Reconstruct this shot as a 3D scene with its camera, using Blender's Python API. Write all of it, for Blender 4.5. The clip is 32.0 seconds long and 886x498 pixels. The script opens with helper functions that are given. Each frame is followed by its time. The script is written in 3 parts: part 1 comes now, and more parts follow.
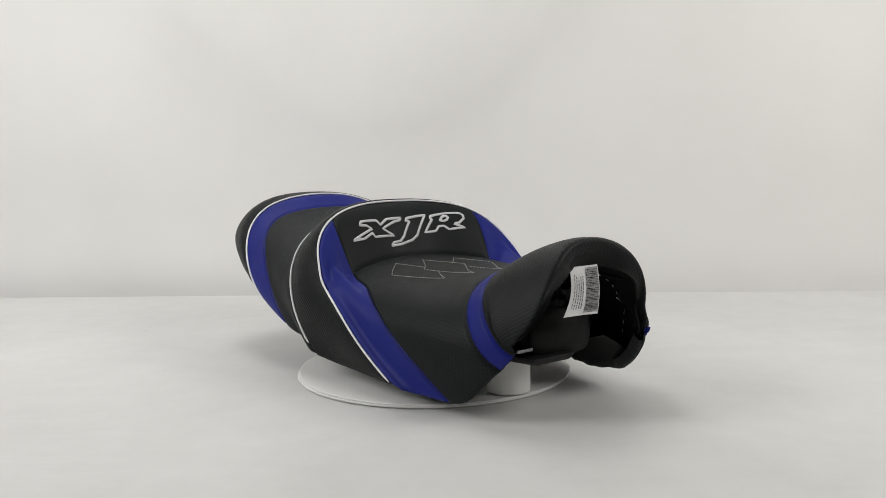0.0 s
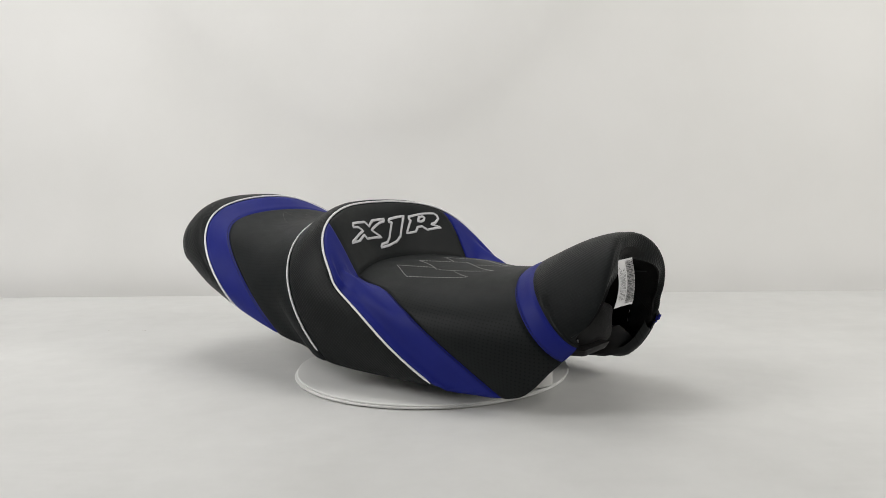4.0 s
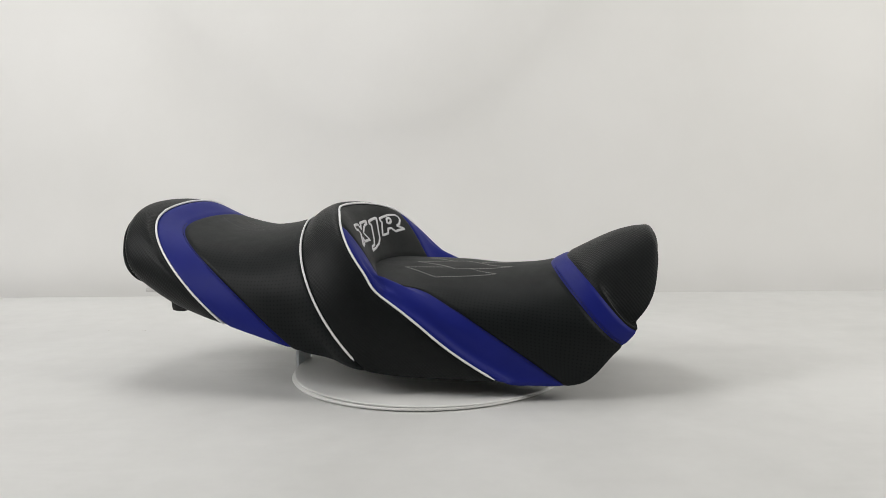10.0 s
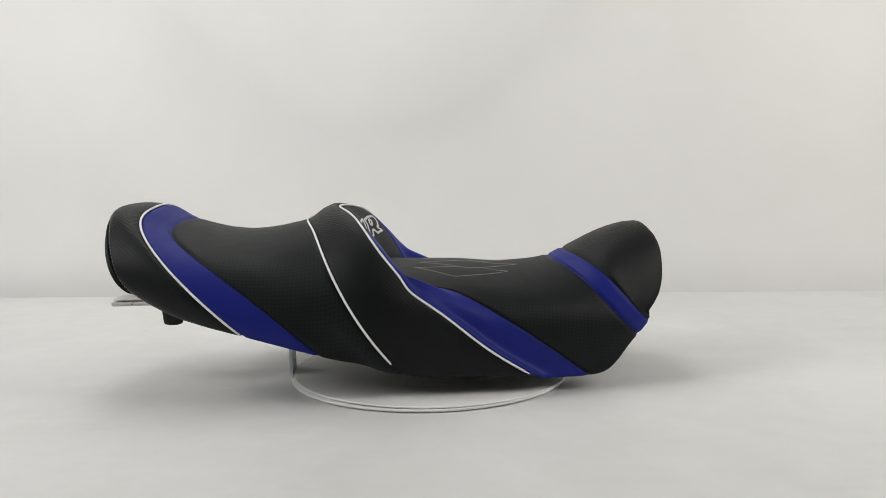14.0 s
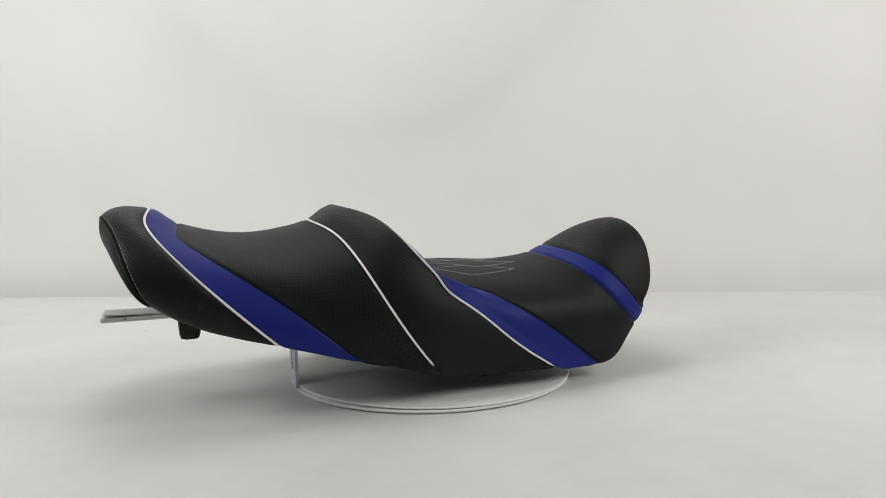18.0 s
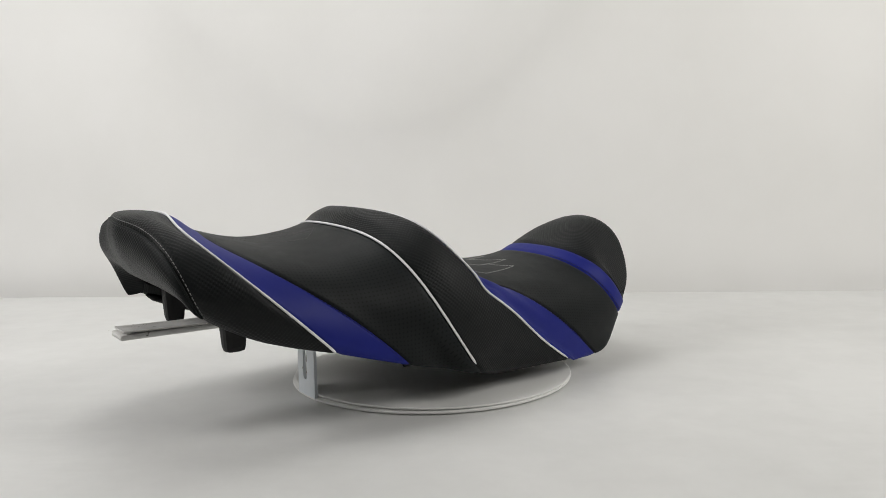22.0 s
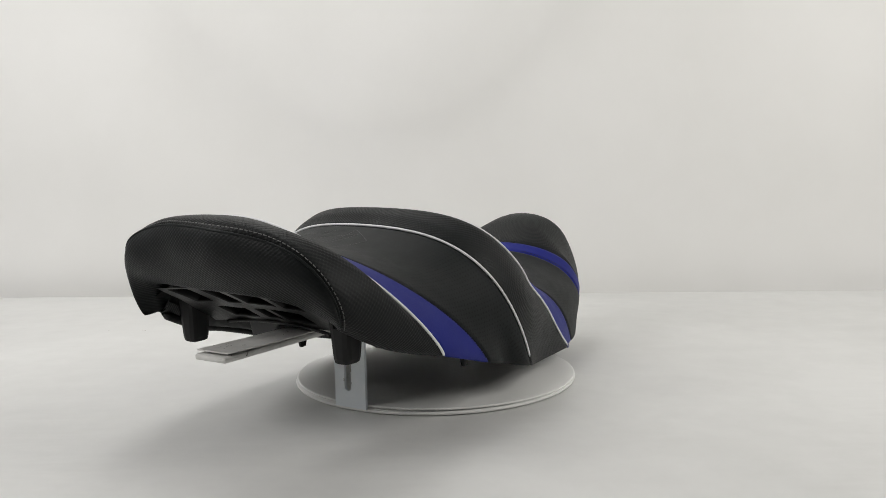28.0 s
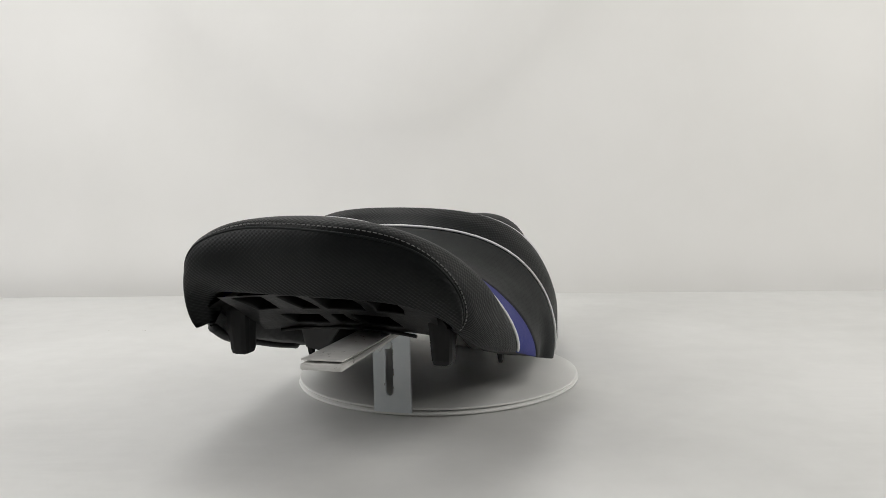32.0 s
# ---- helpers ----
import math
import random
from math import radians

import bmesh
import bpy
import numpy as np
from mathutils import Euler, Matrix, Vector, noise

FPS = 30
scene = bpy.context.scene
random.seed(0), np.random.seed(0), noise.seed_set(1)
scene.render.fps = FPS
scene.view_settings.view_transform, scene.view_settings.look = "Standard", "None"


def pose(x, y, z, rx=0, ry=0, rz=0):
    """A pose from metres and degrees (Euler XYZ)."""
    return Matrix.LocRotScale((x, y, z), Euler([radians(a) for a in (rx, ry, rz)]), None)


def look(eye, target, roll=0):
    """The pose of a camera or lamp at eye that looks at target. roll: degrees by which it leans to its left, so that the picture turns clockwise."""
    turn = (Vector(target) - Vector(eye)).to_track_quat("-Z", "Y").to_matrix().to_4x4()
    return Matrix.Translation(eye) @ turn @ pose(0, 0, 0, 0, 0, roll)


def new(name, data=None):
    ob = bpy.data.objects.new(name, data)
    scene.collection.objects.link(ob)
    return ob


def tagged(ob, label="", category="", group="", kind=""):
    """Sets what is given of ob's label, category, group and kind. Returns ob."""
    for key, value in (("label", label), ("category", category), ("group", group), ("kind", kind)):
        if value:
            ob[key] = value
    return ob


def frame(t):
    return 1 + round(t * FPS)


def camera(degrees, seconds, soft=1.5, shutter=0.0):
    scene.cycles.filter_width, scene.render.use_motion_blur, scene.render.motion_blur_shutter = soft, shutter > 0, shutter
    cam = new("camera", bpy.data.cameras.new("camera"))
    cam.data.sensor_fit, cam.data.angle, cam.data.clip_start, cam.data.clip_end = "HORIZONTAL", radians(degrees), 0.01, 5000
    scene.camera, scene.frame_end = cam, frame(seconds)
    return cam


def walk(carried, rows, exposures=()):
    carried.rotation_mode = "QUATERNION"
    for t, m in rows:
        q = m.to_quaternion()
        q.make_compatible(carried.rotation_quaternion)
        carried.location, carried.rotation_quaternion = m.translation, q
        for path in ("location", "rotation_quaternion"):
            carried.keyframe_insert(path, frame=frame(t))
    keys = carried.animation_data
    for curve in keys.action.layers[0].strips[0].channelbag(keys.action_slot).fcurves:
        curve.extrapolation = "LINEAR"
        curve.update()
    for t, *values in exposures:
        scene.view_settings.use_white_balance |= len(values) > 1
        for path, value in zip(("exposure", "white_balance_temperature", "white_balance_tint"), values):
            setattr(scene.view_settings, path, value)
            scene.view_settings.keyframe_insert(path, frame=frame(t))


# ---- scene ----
# ---------------------------------------------------------------- camera
cam = camera(57.2, 32.0, 0.65)
EYE = Vector((0.0, -1.16, 0.3005))
YAW, PITCH, ROLL = radians(0.291), radians(5.943), -1.11
AIM = EYE + Vector((math.sin(YAW) * math.cos(PITCH), math.cos(YAW) * math.cos(PITCH), -math.sin(PITCH)))
walk(cam, [(0.0, look(EYE, AIM, ROLL)), (32.0, look(EYE, AIM, ROLL))], exposures=[(0.0, 0.0), (32.0, 0.0)])

# ---------------------------------------------------------------- light
world = bpy.data.worlds.new("studio_world")
scene.world = world
world.use_nodes = True
world.node_tree.nodes["Background"].inputs[0].default_value = (0.9, 0.93, 1.0, 1)
world.node_tree.nodes["Background"].inputs[1].default_value = 0.05


def softbox(name, eye, target, sx, sy, watts, colour):
    data = bpy.data.lights.new(name, "AREA")
    data.shape, data.size, data.size_y, data.energy, data.color = "RECTANGLE", sx, sy, watts, colour
    ob = new(name, data)
    ob.matrix_world = look(eye, target)
    return ob


softbox("ceiling_softbox", (-0.3, 0.3, 1.75), (-0.25, 0.3, 0.0), 1.1, 0.6, 7.9, (1.0, 0.99, 0.97))
softbox("side_softbox", (-1.6, -0.65, 1.25), (-0.4, 0.74, 0.55), 0.8, 1.0, 21.2, (1.0, 0.985, 0.97))
softbox("side_softbox", (1.6, -0.65, 1.25), (0.45, 0.64, 0.55), 0.8, 1.0, 19.4, (1.0, 0.975, 0.935))


# ---------------------------------------------------------------- materials
class Nodes:
    """A small helper round one node material."""

    def __init__(self, name, rough=0.5, metal=0.0, spec=0.5):
        self.mat = bpy.data.materials.new(name)
        self.mat.use_nodes = True
        self.tree = self.mat.node_tree
        self.bsdf = self.tree.nodes["Principled BSDF"]
        self.bsdf.inputs["Roughness"].default_value = rough
        self.bsdf.inputs["Metallic"].default_value = metal
        self.bsdf.inputs["Specular IOR Level"].default_value = spec

    def node(self, kind, **values):
        n = self.tree.nodes.new(kind)
        for key, value in values.items():
            n.inputs[key.replace("_", " ")].default_value = value
        return n

    def link(self, a, b):
        self.tree.links.new(a, b)

    def coords(self, which="Object"):
        return self.tree.nodes.new("ShaderNodeTexCoord").outputs[which]

    def noise(self, vec, scale, detail=3.0, rough=0.55):
        n = self.node("ShaderNodeTexNoise", Scale=scale, Detail=detail, Roughness=rough)
        self.link(vec, n.inputs["Vector"])
        return n.outputs["Fac"]

    def ramp(self, fac, stops):
        n = self.tree.nodes.new("ShaderNodeValToRGB")
        el = n.color_ramp.elements
        while len(el) < len(stops):
            el.new(0.5)
        for e, (pos, col) in zip(el, stops):
            e.position, e.color = pos, (*col, 1)
        self.link(fac, n.inputs[0])
        return n.outputs[0]

    def math(self, op, a, b=0.0, c=0.0):
        n = self.tree.nodes.new("ShaderNodeMath")
        n.operation = op
        for i, x in enumerate((a, b, c)):
            if isinstance(x, (int, float)):
                n.inputs[i].default_value = x
            else:
                self.link(x, n.inputs[i])
        return n.outputs[0]

    def bump(self, height, strength, dist, normal=None):
        n = self.node("ShaderNodeBump", Strength=strength, Distance=dist)
        self.link(height, n.inputs["Height"])
        if normal is not None:
            self.link(normal, n.inputs["Normal"])
        self.link(n.outputs[0], self.bsdf.inputs["Normal"])
        return n.outputs[0]

    def colour(self, out):
        self.link(out, self.bsdf.inputs["Base Color"])

    def rough(self, fac, lo, hi):
        n = self.node("ShaderNodeMapRange")
        self.link(fac, n.inputs[0])
        n.inputs[3].default_value, n.inputs[4].default_value = lo, hi
        self.link(n.outputs[0], self.bsdf.inputs["Roughness"])


def uv_split(m, scale):
    """The metric UV map, as two numbers that step by one for each cell of that size."""
    sep = m.tree.nodes.new("ShaderNodeSeparateXYZ")
    m.link(m.coords("UV"), sep.inputs[0])
    return m.math("MULTIPLY", sep.outputs[0], 1 / scale), m.math("MULTIPLY", sep.outputs[1], 1 / scale)


def leather(name, dark, light, rough=0.42, holes=False, gloss=0.2):
    m = Nodes(name, rough, 0.0, gloss)
    co = m.coords()
    tone = m.noise(co, 14.0, 4.0)
    col = m.ramp(tone, [(0.3, dark), (0.7, light)])
    grain = m.noise(co, 900.0, 2.0)
    wear = m.noise(co, 60.0, 5.0)
    m.rough(wear, rough - 0.06, rough + 0.1)
    n1 = m.bump(grain, 0.25, 0.0004)
    m.bump(wear, 0.12, 0.0012, n1)
    if holes:
        a, b = uv_split(m, 0.0052)
        da = m.math("SUBTRACT", m.math("FRACT", a), 0.5)
        db = m.math("SUBTRACT", m.math("FRACT", b), 0.5)
        r = m.math("SQRT", m.math("ADD", m.math("MULTIPLY", da, da), m.math("MULTIPLY", db, db)))
        soft = m.node("ShaderNodeMapRange")
        m.link(r, soft.inputs[0])
        soft.inputs[1].default_value, soft.inputs[2].default_value = 0.14, 0.26
        soft.inputs[3].default_value, soft.inputs[4].default_value = 1.0, 0.0
        side = m.node("ShaderNodeMapRange")
        m.link(m.math("ABSOLUTE", b), side.inputs[0])
        side.inputs[1].default_value, side.inputs[2].default_value = 0.11 / 0.0052, 0.15 / 0.0052
        inside = m.math("MULTIPLY", m.math("MULTIPLY", soft.outputs[0], side.outputs[0]), 0.62)
        shine = m.math("MULTIPLY_ADD", inside, -0.1, gloss)
        m.link(shine, m.bsdf.inputs["Specular IOR Level"])
        mix = m.tree.nodes.new("ShaderNodeMix")
        mix.data_type = "RGBA"
        m.link(inside, mix.inputs[0])
        m.link(col, mix.inputs[6])
        mix.inputs[7].default_value = (0.0035, 0.0035, 0.004, 1)
        col = mix.outputs[2]
    m.colour(col)
    return m.mat


def woven(name, dark, light, cell=0.0026):
    """Vinyl embossed with a woven pattern of small raised cells."""
    m = Nodes(name, 0.44, 0.0, 0.2)
    co = m.coords()
    tone = m.noise(co, 14.0, 4.0)
    m.colour(m.ramp(tone, [(0.3, dark), (0.7, light)]))
    a, b = uv_split(m, cell)
    sa = m.math("SINE", m.math("MULTIPLY", a, math.pi))
    sb = m.math("SINE", m.math("MULTIPLY", b, math.pi))
    h = m.math("MULTIPLY", sa, sb)
    h = m.math("MINIMUM", m.math("MAXIMUM", m.math("MULTIPLY_ADD", h, 1.1, 0.5), 0.0), 1.0)
    n1 = m.bump(h, 0.42, 0.0006)
    wear = m.noise(co, 45.0, 4.0)
    m.rough(wear, 0.42, 0.54)
    m.bump(m.noise(co, 800.0, 2.0), 0.15, 0.0003, n1)
    return m.mat


def plain(name, dark, light, rough=0.6, metal=0.0, scale=30.0, bump=0.1, dist=0.001, spec=0.5):
    m = Nodes(name, rough, metal, spec)
    co = m.coords()
    m.colour(m.ramp(m.noise(co, scale, 5.0), [(0.3, dark), (0.7, light)]))
    m.rough(m.noise(co, scale * 2.3, 3.0), rough - 0.08, rough + 0.08)
    m.bump(m.noise(co, scale * 7, 3.0), bump, dist)
    return m.mat


def chipped(name, dark, light):
    """Grey paint with small dark chips where it has worn through."""
    m = Nodes(name, 0.5)
    co = m.coords()
    tone = m.noise(co, 45.0, 5.0)
    base = m.ramp(tone, [(0.3, dark), (0.7, light)])
    spots = m.ramp(m.noise(co, 130.0, 3.0, 0.6), [(0.66, (0, 0, 0)), (0.7, (1, 1, 1))])
    mix = m.tree.nodes.new("ShaderNodeMix")
    mix.data_type = "RGBA"
    m.link(spots, mix.inputs[0])
    m.link(base, mix.inputs[6])
    mix.inputs[7].default_value = (0.12, 0.11, 0.1, 1)
    m.colour(mix.outputs[2])
    m.rough(tone, 0.42, 0.6)
    m.bump(m.noise(co, 300.0, 3.0), 0.3, 0.0008)
    return m.mat


def sheet(name, dark, light, rough):
    """White sheeting with faint smudges and shallow creases."""
    m = Nodes(name, rough, 0.0, 0.4)
    co = m.coords()
    blotch = m.noise(co, 2.6, 6.0, 0.6)
    fine = m.noise(co, 23.0, 4.0)
    m.colour(m.ramp(m.math("MULTIPLY_ADD", fine, 0.25, m.math("MULTIPLY", blotch, 0.75)), [(0.3, dark), (0.62, light)]))
    m.rough(blotch, rough - 0.1, rough + 0.16)
    stretch = m.node("ShaderNodeMapping", Scale=(2.2, 9.0, 1.0), Rotation=(0.0, 0.0, 0.35))
    m.link(co, stretch.inputs["Vector"])
    n1 = m.bump(m.noise(stretch.outputs[0], 1.6, 3.0, 0.4), 0.5, 0.006)
    m.bump(m.noise(co, 160.0, 3.0), 0.06, 0.001, n1)
    return m.mat


M_SMOOTH = leather("black_leatherette", (0.0042, 0.0058, 0.0062), (0.0062, 0.0085, 0.009), 0.52)
M_HOLED = leather("perforated_leatherette", (0.0042, 0.0058, 0.0062), (0.0062, 0.0085, 0.009), 0.52, True)
M_WOVEN = woven("woven_vinyl", (0.0036, 0.0047, 0.005), (0.0054, 0.007, 0.0074))
M_BLUE = leather("blue_leatherette", (0.007, 0.0125, 0.165), (0.009, 0.0155, 0.195), 0.5, False, 0.2)
M_PIPING = plain("white_piping", (0.8, 0.8, 0.82), (0.88, 0.88, 0.88), 0.4, 0.0, 90.0)
M_THREAD = plain("grey_thread", (0.3, 0.3, 0.29), (0.42, 0.42, 0.4), 0.7, 0.0, 400.0)
# the same grey thread, with the pillion's weaker light put into its colour
M_SHADED_THREAD = plain("shaded_grey_thread", (0.07, 0.07, 0.068), (0.12, 0.12, 0.115), 0.7, 0.0, 400.0)
M_SEAM_THREAD = plain("mid_grey_thread", (0.14, 0.14, 0.138), (0.22, 0.22, 0.215), 0.7, 0.0, 400.0)
M_NAVY = plain("navy_thread", (0.003, 0.004, 0.03), (0.005, 0.006, 0.05), 0.7, 0.0, 400.0)
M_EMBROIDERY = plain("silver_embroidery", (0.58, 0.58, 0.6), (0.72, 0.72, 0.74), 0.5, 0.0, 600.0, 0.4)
M_PLASTIC = plain("black_plastic", (0.005, 0.005, 0.0056), (0.009, 0.009, 0.0096), 0.4, 0.0, 40.0)
M_GLOSS = plain("glossy_black_plastic", (0.004, 0.004, 0.0044), (0.007, 0.007, 0.0075), 0.42, 0.0, 40.0, 0.3, spec=0.28)
M_PAN = plain("matt_black_plastic", (0.0035, 0.0035, 0.004), (0.006, 0.006, 0.0064), 0.6, 0.0, 60.0, spec=0.2)
M_RUBBER = plain("black_rubber", (0.0045, 0.0045, 0.005), (0.008, 0.008, 0.0084), 0.6, 0.0, 60.0, spec=0.3)
M_FELT = plain("black_felt", (0.004, 0.004, 0.0042), (0.007, 0.007, 0.0072), 0.8, 0.0, 120.0, 0.4, spec=0.25)
M_FOIL = plain("crumpled_black_sheet", (0.004, 0.004, 0.0044), (0.007, 0.007, 0.0075), 0.38, 0.0, 50.0, 0.5, 0.004, spec=0.35)
M_PAPER = plain("label_paper", (0.62, 0.62, 0.63), (0.72, 0.72, 0.72), 0.55, 0.0, 25.0)
M_INK = plain("label_ink", (0.015, 0.015, 0.016), (0.03, 0.03, 0.03), 0.6, 0.0, 90.0)
M_STEEL = plain("zinc_plated_steel", (0.58, 0.6, 0.62), (0.7, 0.72, 0.74), 0.4, 0.2, 50.0)
M_CLIP = plain("dull_steel", (0.16, 0.16, 0.17), (0.3, 0.3, 0.31), 0.35, 0.7, 300.0)
M_RUST = plain("dark_rust", (0.14, 0.125, 0.11), (0.24, 0.21, 0.18), 0.8, 0.0, 300.0, 0.4)
M_GREYPAINT = plain("light_grey_paint", (0.74, 0.79, 0.83), (0.82, 0.85, 0.88), 0.5, 0.0, 35.0)
M_BAR = chipped("worn_grey_paint", (0.56, 0.555, 0.53), (0.7, 0.69, 0.67))
M_DISC = plain("white_board", (0.8, 0.805, 0.785), (0.86, 0.86, 0.845), 0.5, 0.0, 9.0)
M_TUBE = plain("white_card", (0.82, 0.815, 0.79), (0.88, 0.875, 0.85), 0.6, 0.0, 30.0)
M_CLOTH = plain("white_backdrop_cloth", (0.79, 0.785, 0.765), (0.84, 0.835, 0.82), 0.85, 0.0, 2.2, 0.05)
M_TABLE = sheet("white_table_sheet", (0.63, 0.632, 0.618), (0.725, 0.727, 0.715), 0.45)
M_LINT = plain("grey_lint", (0.4, 0.39, 0.36), (0.55, 0.54, 0.5), 0.8, 0.0, 300.0)
M_ROOM = plain("room_paint", (0.3, 0.3, 0.295), (0.35, 0.35, 0.345), 0.8, 0.0, 4.0)


# ---------------------------------------------------------------- mesh helpers
def link_mesh(name, verts, faces, material, parent=None, label="", uvs=None, smooth=True):
    me = bpy.data.meshes.new(name)
    me.from_pydata([tuple(map(float, v)) for v in verts], [], [tuple(map(int, f)) for f in faces])
    me.materials.append(material)
    if smooth:
        me.shade_smooth()
    if uvs is not None:
        layer = me.uv_layers.new(name="metric")
        idx = np.empty(len(me.loops), dtype=np.int32)
        me.loops.foreach_get("vertex_index", idx)
        layer.data.foreach_set("uv", np.asarray(uvs, dtype=np.float32)[idx].ravel())
    me.update()
    ob = new(name, me)
    ob.parent = parent
    if label:
        ob["label"] = label
    return ob


def part(name, bm, material, parent, label="", smooth=False):
    me = bpy.data.meshes.new(name)
    bmesh.ops.recalc_face_normals(bm, faces=bm.faces)
    bm.to_mesh(me)
    bm.free()
    me.materials.append(material)
    if smooth:
        me.shade_smooth()
    ob = new(name, me)
    ob.parent = parent
    if label:
        ob["label"] = label
    return ob


def box(bm, sx, sy, sz, m=Matrix(), bevel=0.0, taper=1.0):
    """A bevelled box round the origin of m; taper scales its lower end."""
    made = bmesh.ops.create_cube(bm, size=1.0)["verts"]
    for v in made:
        k = taper if v.co.z < 0 else 1.0
        v.co = Vector((v.co.x * sx * k, v.co.y * sy * k, v.co.z * sz))
    if bevel > 0:
        edges = list({e for v in made for e in v.link_edges})
        res = bmesh.ops.bevel(bm, geom=edges, offset=bevel, segments=2, affect="EDGES", profile=0.6)
        made = list({v for f in res["faces"] for v in f.verts} | {v for v in made if v.is_valid})
    bmesh.ops.transform(bm, matrix=m, verts=made)


def lathe(profile, centre, segments=64):
    """A turned solid from (radius, height) pairs."""
    verts, faces, n = [], [], len(profile)
    for r, z in profile:
        for k in range(segments):
            a = 2 * math.pi * k / segments
            verts.append((centre[0] + r * math.cos(a), centre[1] + r * math.sin(a), z))
    for i in range(n - 1):
        for k in range(segments):
            j = (k + 1) % segments
            faces.append((i * segments + k, i * segments + j, (i + 1) * segments + j, (i + 1) * segments + k))
    return verts, faces


def grid_faces(n, m, flip=False):
    i, j = np.meshgrid(np.arange(n - 1), np.arange(m - 1), indexing="ij")
    a = (i * m + j).ravel()
    f = np.stack([a, a + 1, a + m + 1, a + m], 1)
    return f[:, ::-1] if flip else f


# ---------------------------------------------------------------- the room
def line_point(s):
    """A point along the rear edge of the table, s metres to the right of its middle."""
    return Vector((0.0 + s * math.cos(EDGE_TURN), 0.74 + s * math.sin(EDGE_TURN), 0.0))


EDGE_TURN = math.atan2(0.75 - 0.916, 1.064 + 1.132)


def build_room():
    # the white sheet on the table, with a rounded rear edge
    rows = [(-2.4, 0.0), (-1.6, 0.0), (-0.8, 0.0), (-0.2, 0.0), (0.4, 0.0), (0.7, 0.0), (0.88, 0.0), (0.965, 0.0), (0.985, -0.002), (0.995, -0.008), (1.0, -0.02), (1.0, -0.2)]
    verts, cols = [], np.linspace(-2.2, 2.2, 45)
    for k, z in rows:
        for s in cols:
            p = line_point(s)
            y = -2.4 + (p.y + 2.4) * (k + 2.4) / 3.4
            verts.append((p.x, y, z))
    tagged(link_mesh("table_top", verts, grid_faces(len(rows), len(cols)), M_TABLE), "smooth white sheet covering the photo table", "table", kind="structure")
    # the hanging cloth, with broad soft swags
    xs, zs = np.linspace(-2.1, 2.1, 150), np.linspace(-0.25, 2.3, 100)
    verts = []
    for z in zs:
        for s in xs:
            p = line_point(s)
            sag = z - 0.36 - 1.3 * (s + 0.17) ** 2
            d = 0.017 * math.tanh(sag / 0.12) + 0.02 * (math.sqrt(sag * sag + 0.012) + sag)
            d += 0.0014 * math.sin(40.0 * sag + 3.0 * s) * math.exp(-((sag - 0.02) / 0.12) ** 2)
            d += 0.003 * math.sin(7.0 * s + 1.2 * math.sin(2.0 * z + 1.0)) * (0.3 + z)
            d += 0.012 * noise.noise((s * 2.4, z * 1.1, 2.0)) + 0.004 * noise.noise((s * 7.0, z * 2.5, 5.0))
            # the lower part is bent to look lighter, its foot to look shaded
            low = max(0.0, 0.24 - z)
            d += 0.55 * low * low
            low = max(0.0, 0.09 - z)
            d -= 0.7 * low * low * (0.9 - 0.6 * math.tanh(3.0 * s))
            verts.append((p.x, p.y + 0.1 - d, z))
    tagged(link_mesh("backdrop", verts, grid_faces(len(zs), len(xs)), M_CLOTH), "white cloth backdrop with broad soft folds", "backdrop", kind="structure")

    def slab(name, label, cat, cx, cy, cz, sx, sy, sz):
        bm = bmesh.new()
        box(bm, sx, sy, sz, pose(cx, cy, cz))
        tagged(part(name, bm, M_ROOM, None), label, cat, kind="structure")

    bm = bmesh.new()
    box(bm, 4.36, 3.1, 0.7, pose(0, -0.85, -0.41), 0.01)
    tagged(part("table_base", bm, M_ROOM, None), "plain grey table body under the white sheet", "table", kind="structure")
    slab("floor", "plain grey studio floor under the table", "floor", 0, -0.6, -0.83, 5.2, 5.0, 0.06)
    slab("ceiling", "plain grey studio ceiling", "ceiling", 0, -0.6, 2.43, 5.2, 5.0, 0.06)
    slab("wall_back", "plain grey studio wall", "wall", 0, 1.95, 0.8, 5.2, 0.1, 3.2)
    slab("wall_front", "plain grey studio wall", "wall", 0, -3.15, 0.8, 5.2, 0.1, 3.2)
    slab("wall_left", "plain grey studio wall", "wall", -2.65, -0.6, 0.8, 0.1, 5.0, 3.2)
    slab("wall_right", "plain grey studio wall", "wall", 2.65, -0.6, 0.8, 0.1, 5.0, 3.2)


build_room()


def build_specks():
    """Crumbs and lint lying on the sheet."""
    rnd, verts, faces = random.Random(8), [], []
    spots = [(-0.628, 0.359), (-0.555, 0.348), (-0.562, 0.353)]
    for x, y in spots:
        r, base, turn = rnd.uniform(0.001, 0.0022), len(verts), rnd.uniform(0, 3)
        for k in range(6):
            a = turn + k * math.pi / 3
            q = r * rnd.uniform(0.5, 1.2)
            verts.append((x + 1.8 * q * math.cos(a), y + q * math.sin(a), 0.0004))
        verts.append((x, y, 0.0012))
        faces += [(base + k, base + (k + 1) % 6, base + 6) for k in range(6)]
    tagged(link_mesh("lint_specks", verts, faces, M_LINT), "pale grey specks of lint on the white sheet", "lint", kind="stuff")


build_specks()

# ---------------------------------------------------------------- seat surface
# Each station is a rib of the seat from the top centre line down to the lower edge:
# top x and z, reach of the crown, lower x, half width and z, reach of the flank, belly.
STATION_U, STATION_ROWS = [], []


def station(u, *values):
    STATION_U.append(u)
    STATION_ROWS.append(values)


